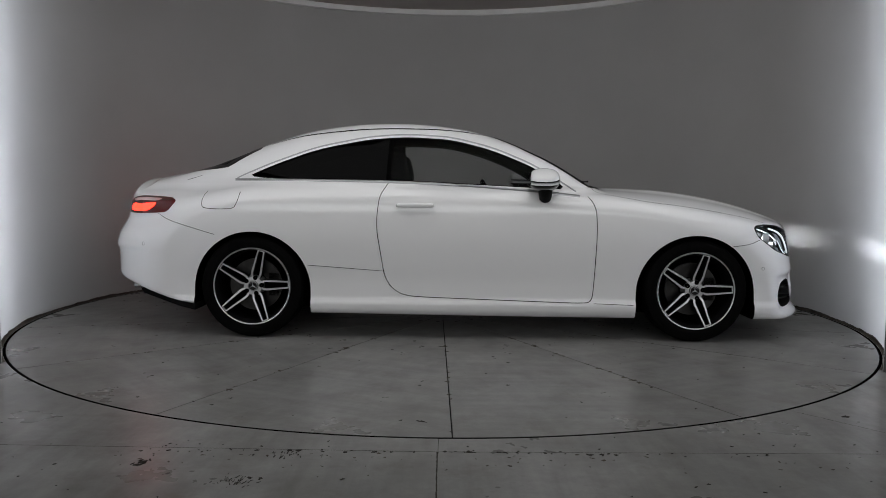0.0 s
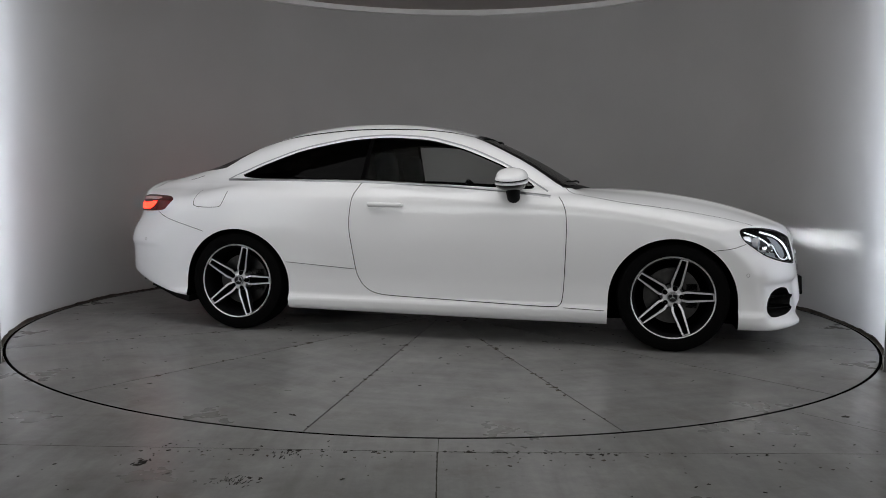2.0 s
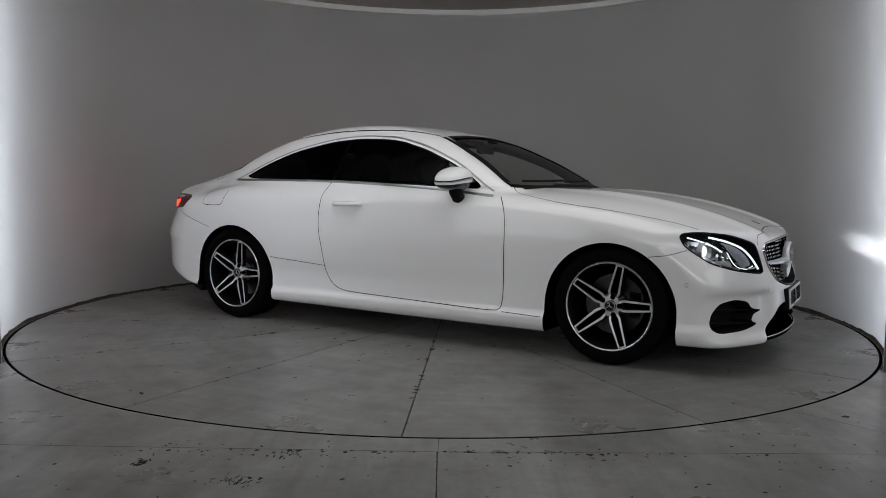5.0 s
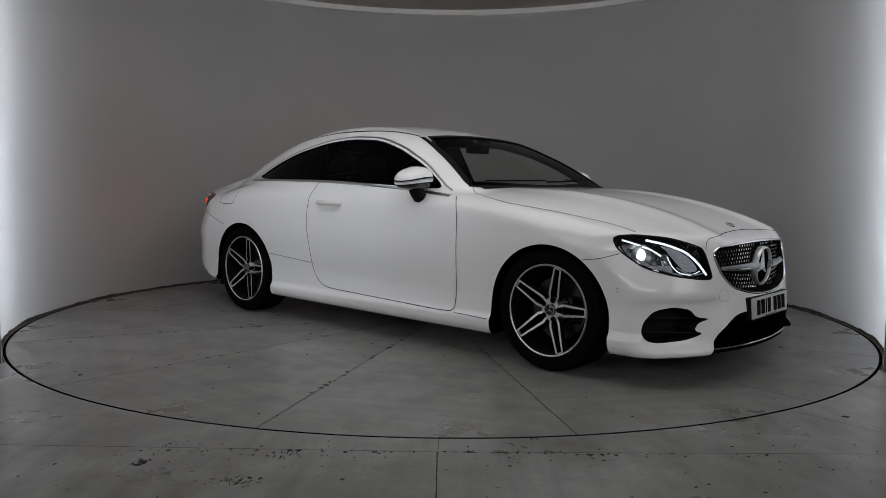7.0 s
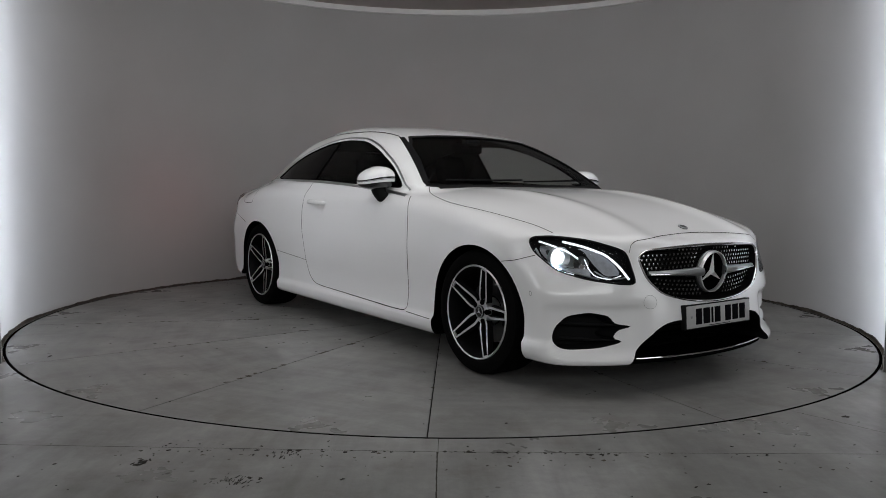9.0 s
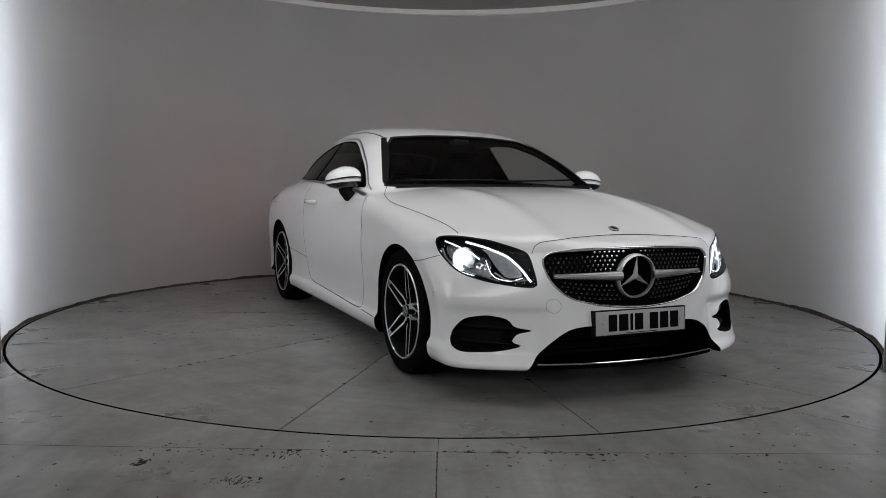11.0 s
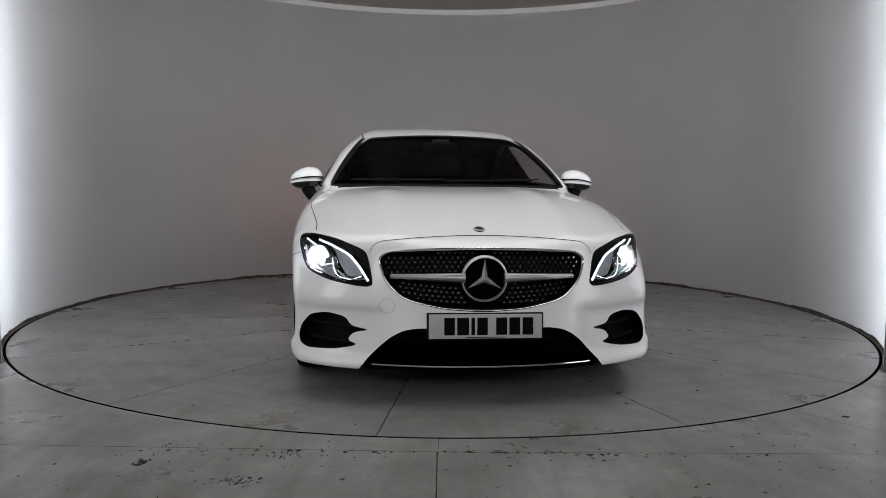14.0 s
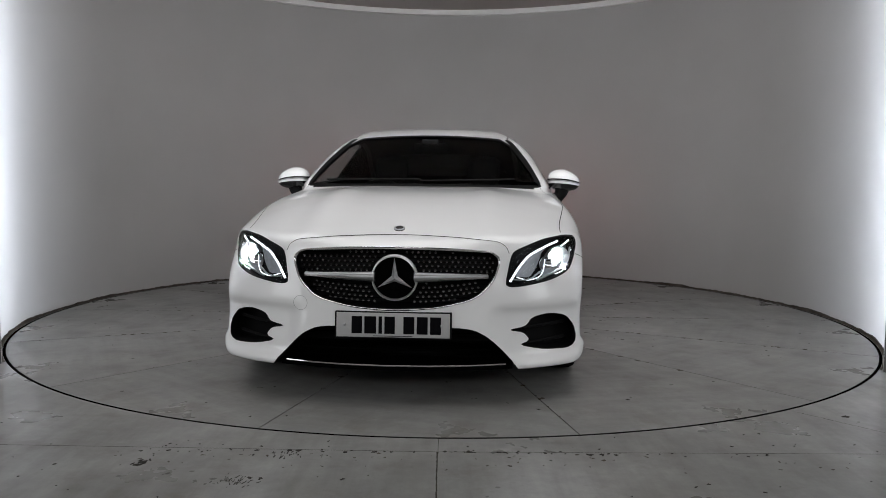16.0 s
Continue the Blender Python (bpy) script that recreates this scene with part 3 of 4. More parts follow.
# ---- the car ----
CLEAR_SIDE = glass("side_glass", (0.72, 0.73, 0.73))
FACET = mat("lamp_facet", (0.30, 0.31, 0.33), 0.5, metal=0.7, vary=0.15, scale=40)
TRIM_GREY = mat("grey_trim", (0.16, 0.16, 0.165), 0.35, metal=0.7)
COVER_LINE = mat("cover_line", (0.42, 0.42, 0.42), 0.5)
STAR = mat("emblem_silver", (0.80, 0.80, 0.81), 0.34, metal=0.75)
PIN = mat("pin_chrome", (0.50, 0.50, 0.51), 0.07, metal=1.0)
ARCH = [(0.005, 0.315, 0.378), (2.868, 0.313, 0.381)]
SIDE_GLASS = [(-0.10, 1.036), (0.08, 1.118), (0.386, 1.232), (0.725, 1.302), (0.989, 1.322), (1.29, 1.305), (1.554, 1.236), (1.818, 1.128), (2.06, 0.978), (1.8, 0.990), (0.9, 1.030)]
SCREEN = [(-0.750, 0.996), (-0.747, 1.004), (-0.537, 1.320), (-0.25, 1.342), (0, 1.347), (0.25, 1.342), (0.537, 1.320), (0.747, 1.004), (0.750, 0.996), (0.0, 1.003)]
REAR_GLASS = [(-0.585, 1.085), (-0.50, 1.258), (0, 1.285), (0.50, 1.258), (0.585, 1.085)]
GRILLE = [(-0.487, 0.664), (-0.445, 0.700), (-0.25, 0.71), (0.0, 0.715), (0.25, 0.71), (0.445, 0.700), (0.487, 0.664), (0.455, 0.563), (0.37, 0.484), (0.2, 0.445), (0, 0.433), (-0.2, 0.445), (-0.37, 0.484), (-0.455, 0.563)]
LOWER_MOUTH = [(-0.61, 0.08), (-0.578, 0.165), (-0.44, 0.308), (-0.37, 0.345), (-0.29, 0.357), (0.29, 0.357), (0.37, 0.345), (0.44, 0.308), (0.578, 0.165), (0.61, 0.08)]
INTAKE = [(-0.862, 0.285), (-0.848, 0.335), (-0.805, 0.388), (-0.72, 0.406), (-0.634, 0.389), (-0.612, 0.35), (-0.521, 0.336), (-0.601, 0.321), (-0.63, 0.283), (-0.577, 0.266), (-0.633, 0.25), (-0.70, 0.236), (-0.824, 0.227), (-0.857, 0.25)]


def car_body():
    v, f = solid_mesh(shell, (-1.35, -1.15, -0.1), (4.05, 1.15, 1.65), (340, 132, 132), (-0.35, 3.0), 0.62)
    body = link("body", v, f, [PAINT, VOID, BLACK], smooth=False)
    cutters = []

    def cut(bm, m):
        me = bpy.data.meshes.new("cutter")
        bm.to_mesh(me)
        bm.free()
        for q in (PAINT, VOID, BLACK):
            me.materials.append(q)
        me.polygons.foreach_set("material_index", [m] * len(me.polygons))
        cutters.append(new("cutter", me))

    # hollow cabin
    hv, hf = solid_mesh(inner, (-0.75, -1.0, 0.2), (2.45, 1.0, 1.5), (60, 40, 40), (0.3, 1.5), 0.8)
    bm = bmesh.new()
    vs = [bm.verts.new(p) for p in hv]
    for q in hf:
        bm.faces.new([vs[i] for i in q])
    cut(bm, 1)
    # wheel housings, their shade put into the near-black colour
    for cx, cz, r in ARCH:
        line = [(cx - r - 0.006, 0.0)] + [(cx - r * math.cos(a), cz + r * math.sin(a)) for a in np.linspace(0, math.pi, 49)] + [(cx + r + 0.006, 0.0)]
        for s in (-1, 1):
            cut(prism(line, [(x, s * 1.2, z) for x, z in line], [(x, s * 0.62, z) for x, z in line]), 1)
    # window openings
    o = rounded(SIDE_GLASS, step=0.03)
    cut(prism(o, [(x, -1.3, z) for x, z in o], [(x, 1.3, z) for x, z in o]), 2)
    o = rounded(SCREEN, step=0.03, times=1)
    cut(prism(o, [(2.45, y, z) for y, z in o], [(1.3, y, z) for y, z in o]), 2)
    o = rounded(REAR_GLASS, step=0.03, times=1)
    cut(prism(o, [(-1.0, y, z) for y, z in o], [(0.32, y, z) for y, z in o]), 2)
    # grille, lower mouth, side intakes, headlamp hollows
    o = rounded(GRILLE, step=0.02)
    cut(prism(o, [(4.0, y, z) for y, z in o], [(3.50, y, z) for y, z in o]), 2)
    o = rounded(LOWER_MOUTH, step=0.02, times=1)
    cut(prism(o, [(4.0, y, z) for y, z in o], [(3.45, y, z) for y, z in o]), 2)
    for s in (-1, 1):
        o = rounded([(-s * y, z) for y, z in INTAKE], step=0.015)
        cut(prism(o, [(4.0, y, z) for y, z in o], [(3.52 - 0.75 * max(abs(y) - 0.55, 0), y, z) for y, z in o]), 2)
    for s in (-1, 1):
        o = headlamp_outline()
        c, n = math.cos(radians(38)), math.sin(radians(38))
        ends = [on_corner(s)(a, z) for a, z in o]
        skin = lay(o, on_corner(s))
        cut(prism(o, [e[0] for e in ends], [p - 0.075 * np.array((c, s * n, 0)) for p in skin]), 2)
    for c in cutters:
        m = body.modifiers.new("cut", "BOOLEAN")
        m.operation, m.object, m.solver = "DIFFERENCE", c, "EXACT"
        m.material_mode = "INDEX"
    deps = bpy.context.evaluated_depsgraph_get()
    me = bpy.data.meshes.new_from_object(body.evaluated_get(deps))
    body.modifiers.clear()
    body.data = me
    body.data.name = "body"
    for c in cutters:
        bpy.data.objects.remove(c)
    me.shade_smooth()
    me.set_sharp_from_angle(angle=radians(32))
    return body


def headlamp_outline():
    """(across, z) seen along the corner's direction."""
    return rounded([(0.135, 0.740), (0.108, 0.758), (0.015, 0.763), (-0.146, 0.748), (-0.281, 0.711), (-0.330, 0.690), (-0.378, 0.545), (-0.35, 0.538), (-0.293, 0.541), (-0.143, 0.561), (0.002, 0.598), (0.112, 0.685)], step=0.015, times=2)


def wheel(parent, cx, s):
    """One alloy wheel with five split spokes; its outer face looks to the side s."""
    hub = new("wheel", None)
    hub.parent = parent
    hub.location = (cx, s * 0.785, 0.335)
    if s > 0:
        hub.rotation_euler = (0, 0, math.pi)
    # outer side is at -y in wheel space
    tyre = [(0.243, 0.11), (0.25, 0.118), (0.30, 0.125), (0.322, 0.115), (0.333, 0.085), (0.335, 0.03), (0.335, -0.03), (0.333, -0.085), (0.322, -0.112), (0.30, -0.122), (0.262, -0.118), (0.25, -0.112), (0.243, -0.10), (0.235, 0.0)]
    part("tyre", lathe(tyre, 72), RUBBER, hub, "black low-profile tyre")
    rim = [(0.243, -0.100), (0.252, -0.112), (0.247, -0.118), (0.238, -0.112), (0.232, -0.095), (0.226, -0.03), (0.224, 0.10), (0.236, 0.11), (0.238, 0.0)]
    r = part("rim", lathe(rim, 72), ALLOY_GREY, hub)
    part("rim_lip", lathe([(0.2535, -0.1125), (0.2490, -0.1200), (0.2425, -0.1165), (0.2430, -0.110)], 72), ALLOY, r, "machined silver rim lip")
    part("brake_disc", lathe([(0.08, 0.0), (0.172, 0.0), (0.172, 0.02), (0.08, 0.02)], 48), STEEL, hub, "worn steel brake disc")
    part("brake_caliper", box((0.07, 0.0, -0.09), (0.165, 0.055, 0.09), 0.015), VOID, hub)
    part("backing", lathe([(0.01, 0.06), (0.225, 0.06), (0.225, 0.07), (0.01, 0.07)], 48), VOID, hub)
    part("hub", lathe([(0.005, -0.082), (0.058, -0.079), (0.068, -0.06), (0.072, 0.0), (0.005, 0.0)], 40), ALLOY, hub)
    cap = part("centre_cap", lathe([(0.002, -0.092), (0.026, -0.092), (0.0335, -0.088), (0.034, -0.078), (0.002, -0.078)], 32), GLOSS_BLACK, hub, "black centre cap with silver emblem")
    part("cap_ring", lathe([(0.027, -0.094), (0.032, -0.094), (0.033, -0.091), (0.027, -0.091)], 32), SATIN, cap)
    for k in range(3):
        a = 2 * math.pi * k / 3 + math.pi / 2
        b = bmesh.new()
        d, e = Vector((math.cos(a), 0, math.sin(a))), Vector((-math.sin(a), 0, math.cos(a)))
        pts = [d * 0.027, e * 0.004, -d * 0.001, -e * 0.004]
        lo = [b.verts.new(q + Vector((0, -0.0925, 0))) for q in pts]
        tip = b.verts.new((0, -0.097, 0))
        for i in range(4):
            b.faces.new((lo[i], lo[(i + 1) % 4], tip))
        part("emblem_arm", b, SATIN, cap)
    for k in range(5):
        a0 = 2 * math.pi * k / 5 + radians(75)
        # black disc proud of the hub: a bolt hole's shade as colour
        part("bolt_hole", lathe_at(0.053, a0), VOID, hub)
        for side in (-1, 1):
            spoke(hub, a0, side)
        # dark trough between the two arms of a spoke
        d, e = np.array((math.cos(a0), 0, math.sin(a0))), np.array((-math.sin(a0), 0, math.cos(a0)))
        pts = [d * 0.070 - e * 0.018, d * 0.232 - e * 0.014, d * 0.232 + e * 0.014, d * 0.070 + e * 0.018]
        out = [p + np.array((0, y, 0)) for y, pp in ((-0.060, pts[:1]), (-0.092, pts[1:3]), (-0.060, pts[3:])) for p in pp]
        inn = [p + np.array((0, 0.03, 0)) for p in out]
        part("spoke_web", prism(pts, out, inn), VOID, hub)
        end = [d * r + e * w for r, w in ((0.234, -0.022), (0.246, -0.023), (0.246, 0.023), (0.234, 0.022))]
        part("spoke_end", prism(end, [p + np.array((0, -0.1135, 0)) for p in end], [p + np.array((0, -0.085, 0)) for p in end]), ALLOY, hub)
    return hub


def lathe_at(r, a):
    bm = lathe([(0.002, -0.076), (0.0135, -0.076), (0.0145, -0.072), (0.0145, -0.02), (0.002, -0.02)], 16)
    bmesh.ops.translate(bm, vec=(r * math.cos(a), -0.010, r * math.sin(a)), verts=bm.verts)
    return bm


def spoke(hub, a0, side):
    """One arm of a split spoke: leaves the hub, bows out and meets the rim; machined face, grey flanks."""
    d, e = np.array((math.cos(a0), 0, math.sin(a0))), np.array((-math.sin(a0), 0, math.cos(a0)))
    verts, faces, fm = [], [], []
    rows = 15
    for i in range(rows):
        u = (i / (rows - 1)) ** 1.4
        r = 0.040 + 0.206 * u
        off = side * (0.010 + 0.0210 * min(1.0, u / 0.2) ** 0.7 - 0.0125 * u)
        w = 0.0150 - 0.0055 * u
        y = -0.072 - 0.042 * u ** 0.8
        c = d * r + e * off
        for k, dy in ((-0.5, 0.0), (0.5, 0.0), (0.85, 0.034), (-0.85, 0.034)):
            verts.append(c + e * w * k + np.array((0, y + dy, 0)))
    for i in range(rows - 1):
        for k in range(4):
            faces.append((i * 4 + k, i * 4 + (k + 1) % 4, i * 4 + 4 + (k + 1) % 4, i * 4 + 4 + k))
            fm.append(0 if k == 0 else 1)
    faces += [(0, 1, 2, 3), ((rows - 1) * 4 + 3, (rows - 1) * 4 + 2, (rows - 1) * 4 + 1, (rows - 1) * 4)]
    fm += [1, 1]
    ob = link("spoke", verts, faces, [ALLOY, ALLOY_GREY], hub, smooth=False, face_mats=fm)
    bm = bmesh.new()
    bm.from_mesh(ob.data)
    bmesh.ops.recalc_face_normals(bm, faces=bm.faces)
    bm.to_mesh(ob.data)
    bm.free()
    ob.data.shade_smooth()
    ob.data.set_sharp_from_angle(angle=radians(35))
    return ob


def door(body, s, view):
    belt = [(0.883, 1.014), (1.3, 1.006), (1.8, 0.975), (2.171, 0.935)]
    edge = [(0.883, 1.014), (0.828, 0.93), (0.812, 0.80), (0.813, 0.70), (0.832, 0.592), (0.861, 0.415), (0.90, 0.345), (0.96, 0.30), (1.045, 0.279), (1.6, 0.262), (2.17, 0.247), (2.205, 0.27), (2.216, 0.36), (2.228, 0.70), (2.222, 0.84), (2.20, 0.90), (2.171, 0.935)]
    d = patch("door", np.vstack([rounded(edge, closed=False, step=0.02), rounded(belt[::-1], closed=False, step=0.03)[1:-1]]), view, PAINT, body, 0.0008, 26, "white door")
    bead("shut_line", rounded(edge, closed=False, step=0.015), view, 0.0045, SEAM, d, 0.0016)
    # handle: a bowed bar over a shallow cup
    line = np.array([(0.945, s * 0.905, 0.871), (0.952, s * 0.925, 0.872), (0.985, s * 0.938, 0.873), (1.06, s * 0.941, 0.873), (1.13, s * 0.938, 0.873), (1.162, s * 0.925, 0.872), (1.169, s * 0.905, 0.871)])
    h = sweep("handle", line, np.array([0.012, 0.0145, 0.0155, 0.0155, 0.0155, 0.0145, 0.012]), PAINT, d, sides=12, label="white pull handle", flat=1.0)
    return d


def wing_mirror(car, s):
    m = new("wing_mirror", None)
    m.parent = car
    m.location = (1.880, s * 0.920, 1.041)

    def shape(lo, hi, grow=0.0):
        """A slice of the rounded housing between two heights (share of its half height)."""
        v, f, nu, nv = [], [], 28, 12
        for i in range(nv + 1):
            w = lo + (hi - lo) * i / nv
            k = max(0.0, 1 - abs(w) ** 2.6) ** 0.42
            for j in range(nu):
                a = 2 * math.pi * j / nu
                cx, cy = math.cos(a), math.sin(a)
                ex = 0.100 * math.copysign(abs(cx) ** 0.8, cx) * k + grow * cx
                ey = 0.108 * math.copysign(abs(cy) ** 0.75, cy) * k + grow * cy
                ex = max(ex, -0.082)
                o = ey * s / 0.097
                v.append((ex - 0.25 * ey * s * 0.5, ey, 0.074 * w * (1 - 0.18 * max(o, 0)) - 0.010 * o - 0.008 * o * o))
        for i in range(nv):
            f += [(i * nu + j, i * nu + (j + 1) % nu, (i + 1) * nu + (j + 1) % nu, (i + 1) * nu + j) for j in range(nu)]
        f += [tuple(range(nu))[::-1], tuple(range(nv * nu, nv * nu + nu))]
        return v, f

    link("housing", *shape(-0.30, 0.99), PAINT, m, "white mirror cap")
    link("lower_housing", *shape(-0.97, -0.31, -0.002), GLOSS_BLACK, m, "black lower shell")
    link("indicator", *shape(-0.10, 0.0, 0.0014), SATIN, m, "silver indicator strip")
    link("indicator_gap", *shape(0.0, 0.13, 0.0012), GLOSS_BLACK, m)
    sweep("stalk", [(0.01, -s * 0.005, -0.045), (0.01, -s * 0.015, -0.080), (0.012, -s * 0.035, -0.112), (0.02, -s * 0.07, -0.125)], [0.048, 0.044, 0.040, 0.034], BLACK, m, sides=12, label="black mirror foot")
    part("mirror_glass", box((-0.087, -0.055, -0.030), (-0.083, 0.055, 0.022), 0.001), MIRROR, m)
    return m


def headlamp(car, s):
    """A black bowl with a projector, light guides and a clear cover."""
    view = on_corner(s)
    o = headlamp_outline()
    c, n = 0.788, s * 0.616
    out = np.array((c, n, 0.0))
    lamp = patch("headlight", o, view, CLEAR, car, 0.0005, 12, "clear headlight cover, lit")
    lamp.visible_shadow = False
    bead("headlight_edge", o, view, 0.007, BLACK, lamp, 0.0012, closed=True, label="black edge of the lamp")

    def inside(pts, depth):
        return lay(pts, view) - out * depth

    # projector eye behind a short barrel
    ctr = inside([(-0.008, 0.657)], 0.050)[0]
    m = Matrix.Translation(ctr) @ Vector((0.97, 0.24 * s, -0.02)).to_track_quat("-Y", "Z").to_matrix().to_4x4()
    bm = lathe([(0.001, -0.014), (0.018, -0.010), (0.031, 0.002), (0.031, 0.010), (0.001, 0.010)], 32)
    bmesh.ops.transform(bm, matrix=m, verts=bm.verts)
    part("projector", bm, LAMP_BEAM, lamp, "glowing projector lens")
    bm = lathe([(0.032, 0.012), (0.032, -0.006), (0.036, -0.006), (0.048, -0.018), (0.054, -0.024), (0.056, -0.020), (0.052, 0.012)], 36)
    bmesh.ops.transform(bm, matrix=m, verts=bm.verts)
    part("projector_ring", bm, SATIN, lamp)
    ctr = inside([(-0.115, 0.63)], 0.050)[0]
    m = Matrix.Translation(ctr) @ Vector((c, n, 0)).to_track_quat("-Y", "Z").to_matrix().to_4x4()
    bm = lathe([(0.001, 0.012), (0.022, 0.004), (0.036, -0.012), (0.039, -0.012), (0.037, 0.016), (0.001, 0.018)], 32)
    bmesh.ops.transform(bm, matrix=m, verts=bm.verts)
    part("reflector", bm, CHROME, lamp, "chrome reflector bowl")
    # added low-beam slit between two shutters, just under the projector, shapes the beam
    q = inside([(-0.004, 0.606)], 0.030)[0]
    part("added_beam_slit", box(q + np.array((-0.003, -0.012, -0.0016)), q + np.array((0.0, 0.012, 0.0016))), LAMP_SLIT, lamp, "bright added slit that throws the low beam")
    for k in (-1, 1):
        part("shutter", box(q + np.array((-0.004, -0.030, -0.0006 + k * 0.0032)), q + np.array((0.028, 0.030, 0.0006 + k * 0.0032))), VOID, lamp)
        part("shutter", box(q + np.array((-0.004, -0.001 + k * 0.014, -0.0038)), q + np.array((0.014, 0.001 + k * 0.014, 0.0038))), VOID, lamp)
    # eyebrow light guides
    for pts, dp, r in (([(-0.026, 0.7365), (-0.121, 0.716), (-0.229, 0.678), (-0.293, 0.625), (-0.345, 0.560)], 0.014, 0.0056),
                       ([(0.085, 0.735), (0.02, 0.715), (-0.05, 0.690), (-0.099, 0.657)], 0.020, 0.0042),
                       ([(-0.129, 0.655), (-0.151, 0.604), (-0.181, 0.574), (-0.25, 0.560), (-0.306, 0.578)], 0.020, 0.0026),
                       ([(0.108, 0.690), (0.095, 0.640), (0.03, 0.602), (-0.078, 0.582)], 0.024, 0.0026)):
        sweep("light_guide", inside(rounded(pts, closed=False, step=0.012), dp), r, LAMP_WHITE, lamp, sides=8, label="white daytime light guide")
    # silver facets of the housing
    for nm, f, dp in (("facet", [(-0.09, 0.715), (-0.16, 0.700), (-0.235, 0.672), (-0.285, 0.632), (-0.315, 0.585), (-0.235, 0.580), (-0.185, 0.625), (-0.135, 0.685)], 0.032),
                      ("facet", [(0.07, 0.690), (0.035, 0.635), (-0.06, 0.605), (-0.165, 0.580), (-0.150, 0.625), (-0.10, 0.60), (-0.02, 0.625), (0.03, 0.66)], 0.036)):
        sh = rounded(f, step=0.012, times=1)
        patch(nm, sh, view, FACET, lamp, -dp, 5, "silver facet of the lamp housing")
    # chrome steps below the guides
    sweep("bezel", inside(rounded([(0.10, 0.70), (0.07, 0.645), (0.0, 0.615), (-0.10, 0.585), (-0.20, 0.560)], closed=False, step=0.015), 0.026), 0.005, SATIN, lamp, sides=6)
    sweep("bezel", inside(rounded([(-0.175, 0.60), (-0.23, 0.568), (-0.29, 0.562), (-0.335, 0.57)], closed=False, step=0.015), 0.020), 0.004, SATIN, lamp, sides=6)
    sh = inside(rounded([(0.09, 0.715), (-0.02, 0.705), (-0.10, 0.665), (-0.155, 0.60), (-0.02, 0.62), (0.06, 0.655)], step=0.02), 0.040)
    link("inner_bezel", np.vstack([sh, sh - out * 0.02, [sh.mean(0) - out * 0.055]]), [(i, (i + 1) % len(sh), len(sh) + (i + 1) % len(sh), len(sh) + i) for i in range(len(sh))] + [(len(sh) + i, len(sh) + (i + 1) % len(sh), 2 * len(sh)) for i in range(len(sh))], TRIM_GREY, lamp, "grey inner bezel")
    return lamp


def tail_lamp(car, s):
    view = on_tail(s)
    o = rounded([(-0.14, 0.905), (-0.20, 0.886), (-0.212, 0.855), (-0.19, 0.813), (-0.10, 0.803), (0.13, 0.796), (0.24, 0.80), (0.24, 0.88), (0.18, 0.898), (0.095, 0.912), (0.0, 0.912)], step=0.015)
    t = patch("tail_light", o, view, RED_LENS, car, 0.003, 10, "dark red tail light, lit", thick=0.006)
    patch("glow", rounded([(-0.10, 0.872), (-0.02, 0.866), (0.06, 0.858), (0.15, 0.866), (0.205, 0.846), (0.19, 0.816), (0.08, 0.811), (-0.02, 0.815), (-0.07, 0.838)], step=0.012), view, LAMP_RED, t, 0.0045, 6, "glowing red lamp")
    patch("strip", rounded([(-0.11, 0.896), (0.05, 0.903), (0.16, 0.895), (0.16, 0.876), (0.05, 0.884), (-0.10, 0.880)], step=0.012), view, PALE_LENS, t, 0.0045, 3, "pale strip over the lamp")
    return t


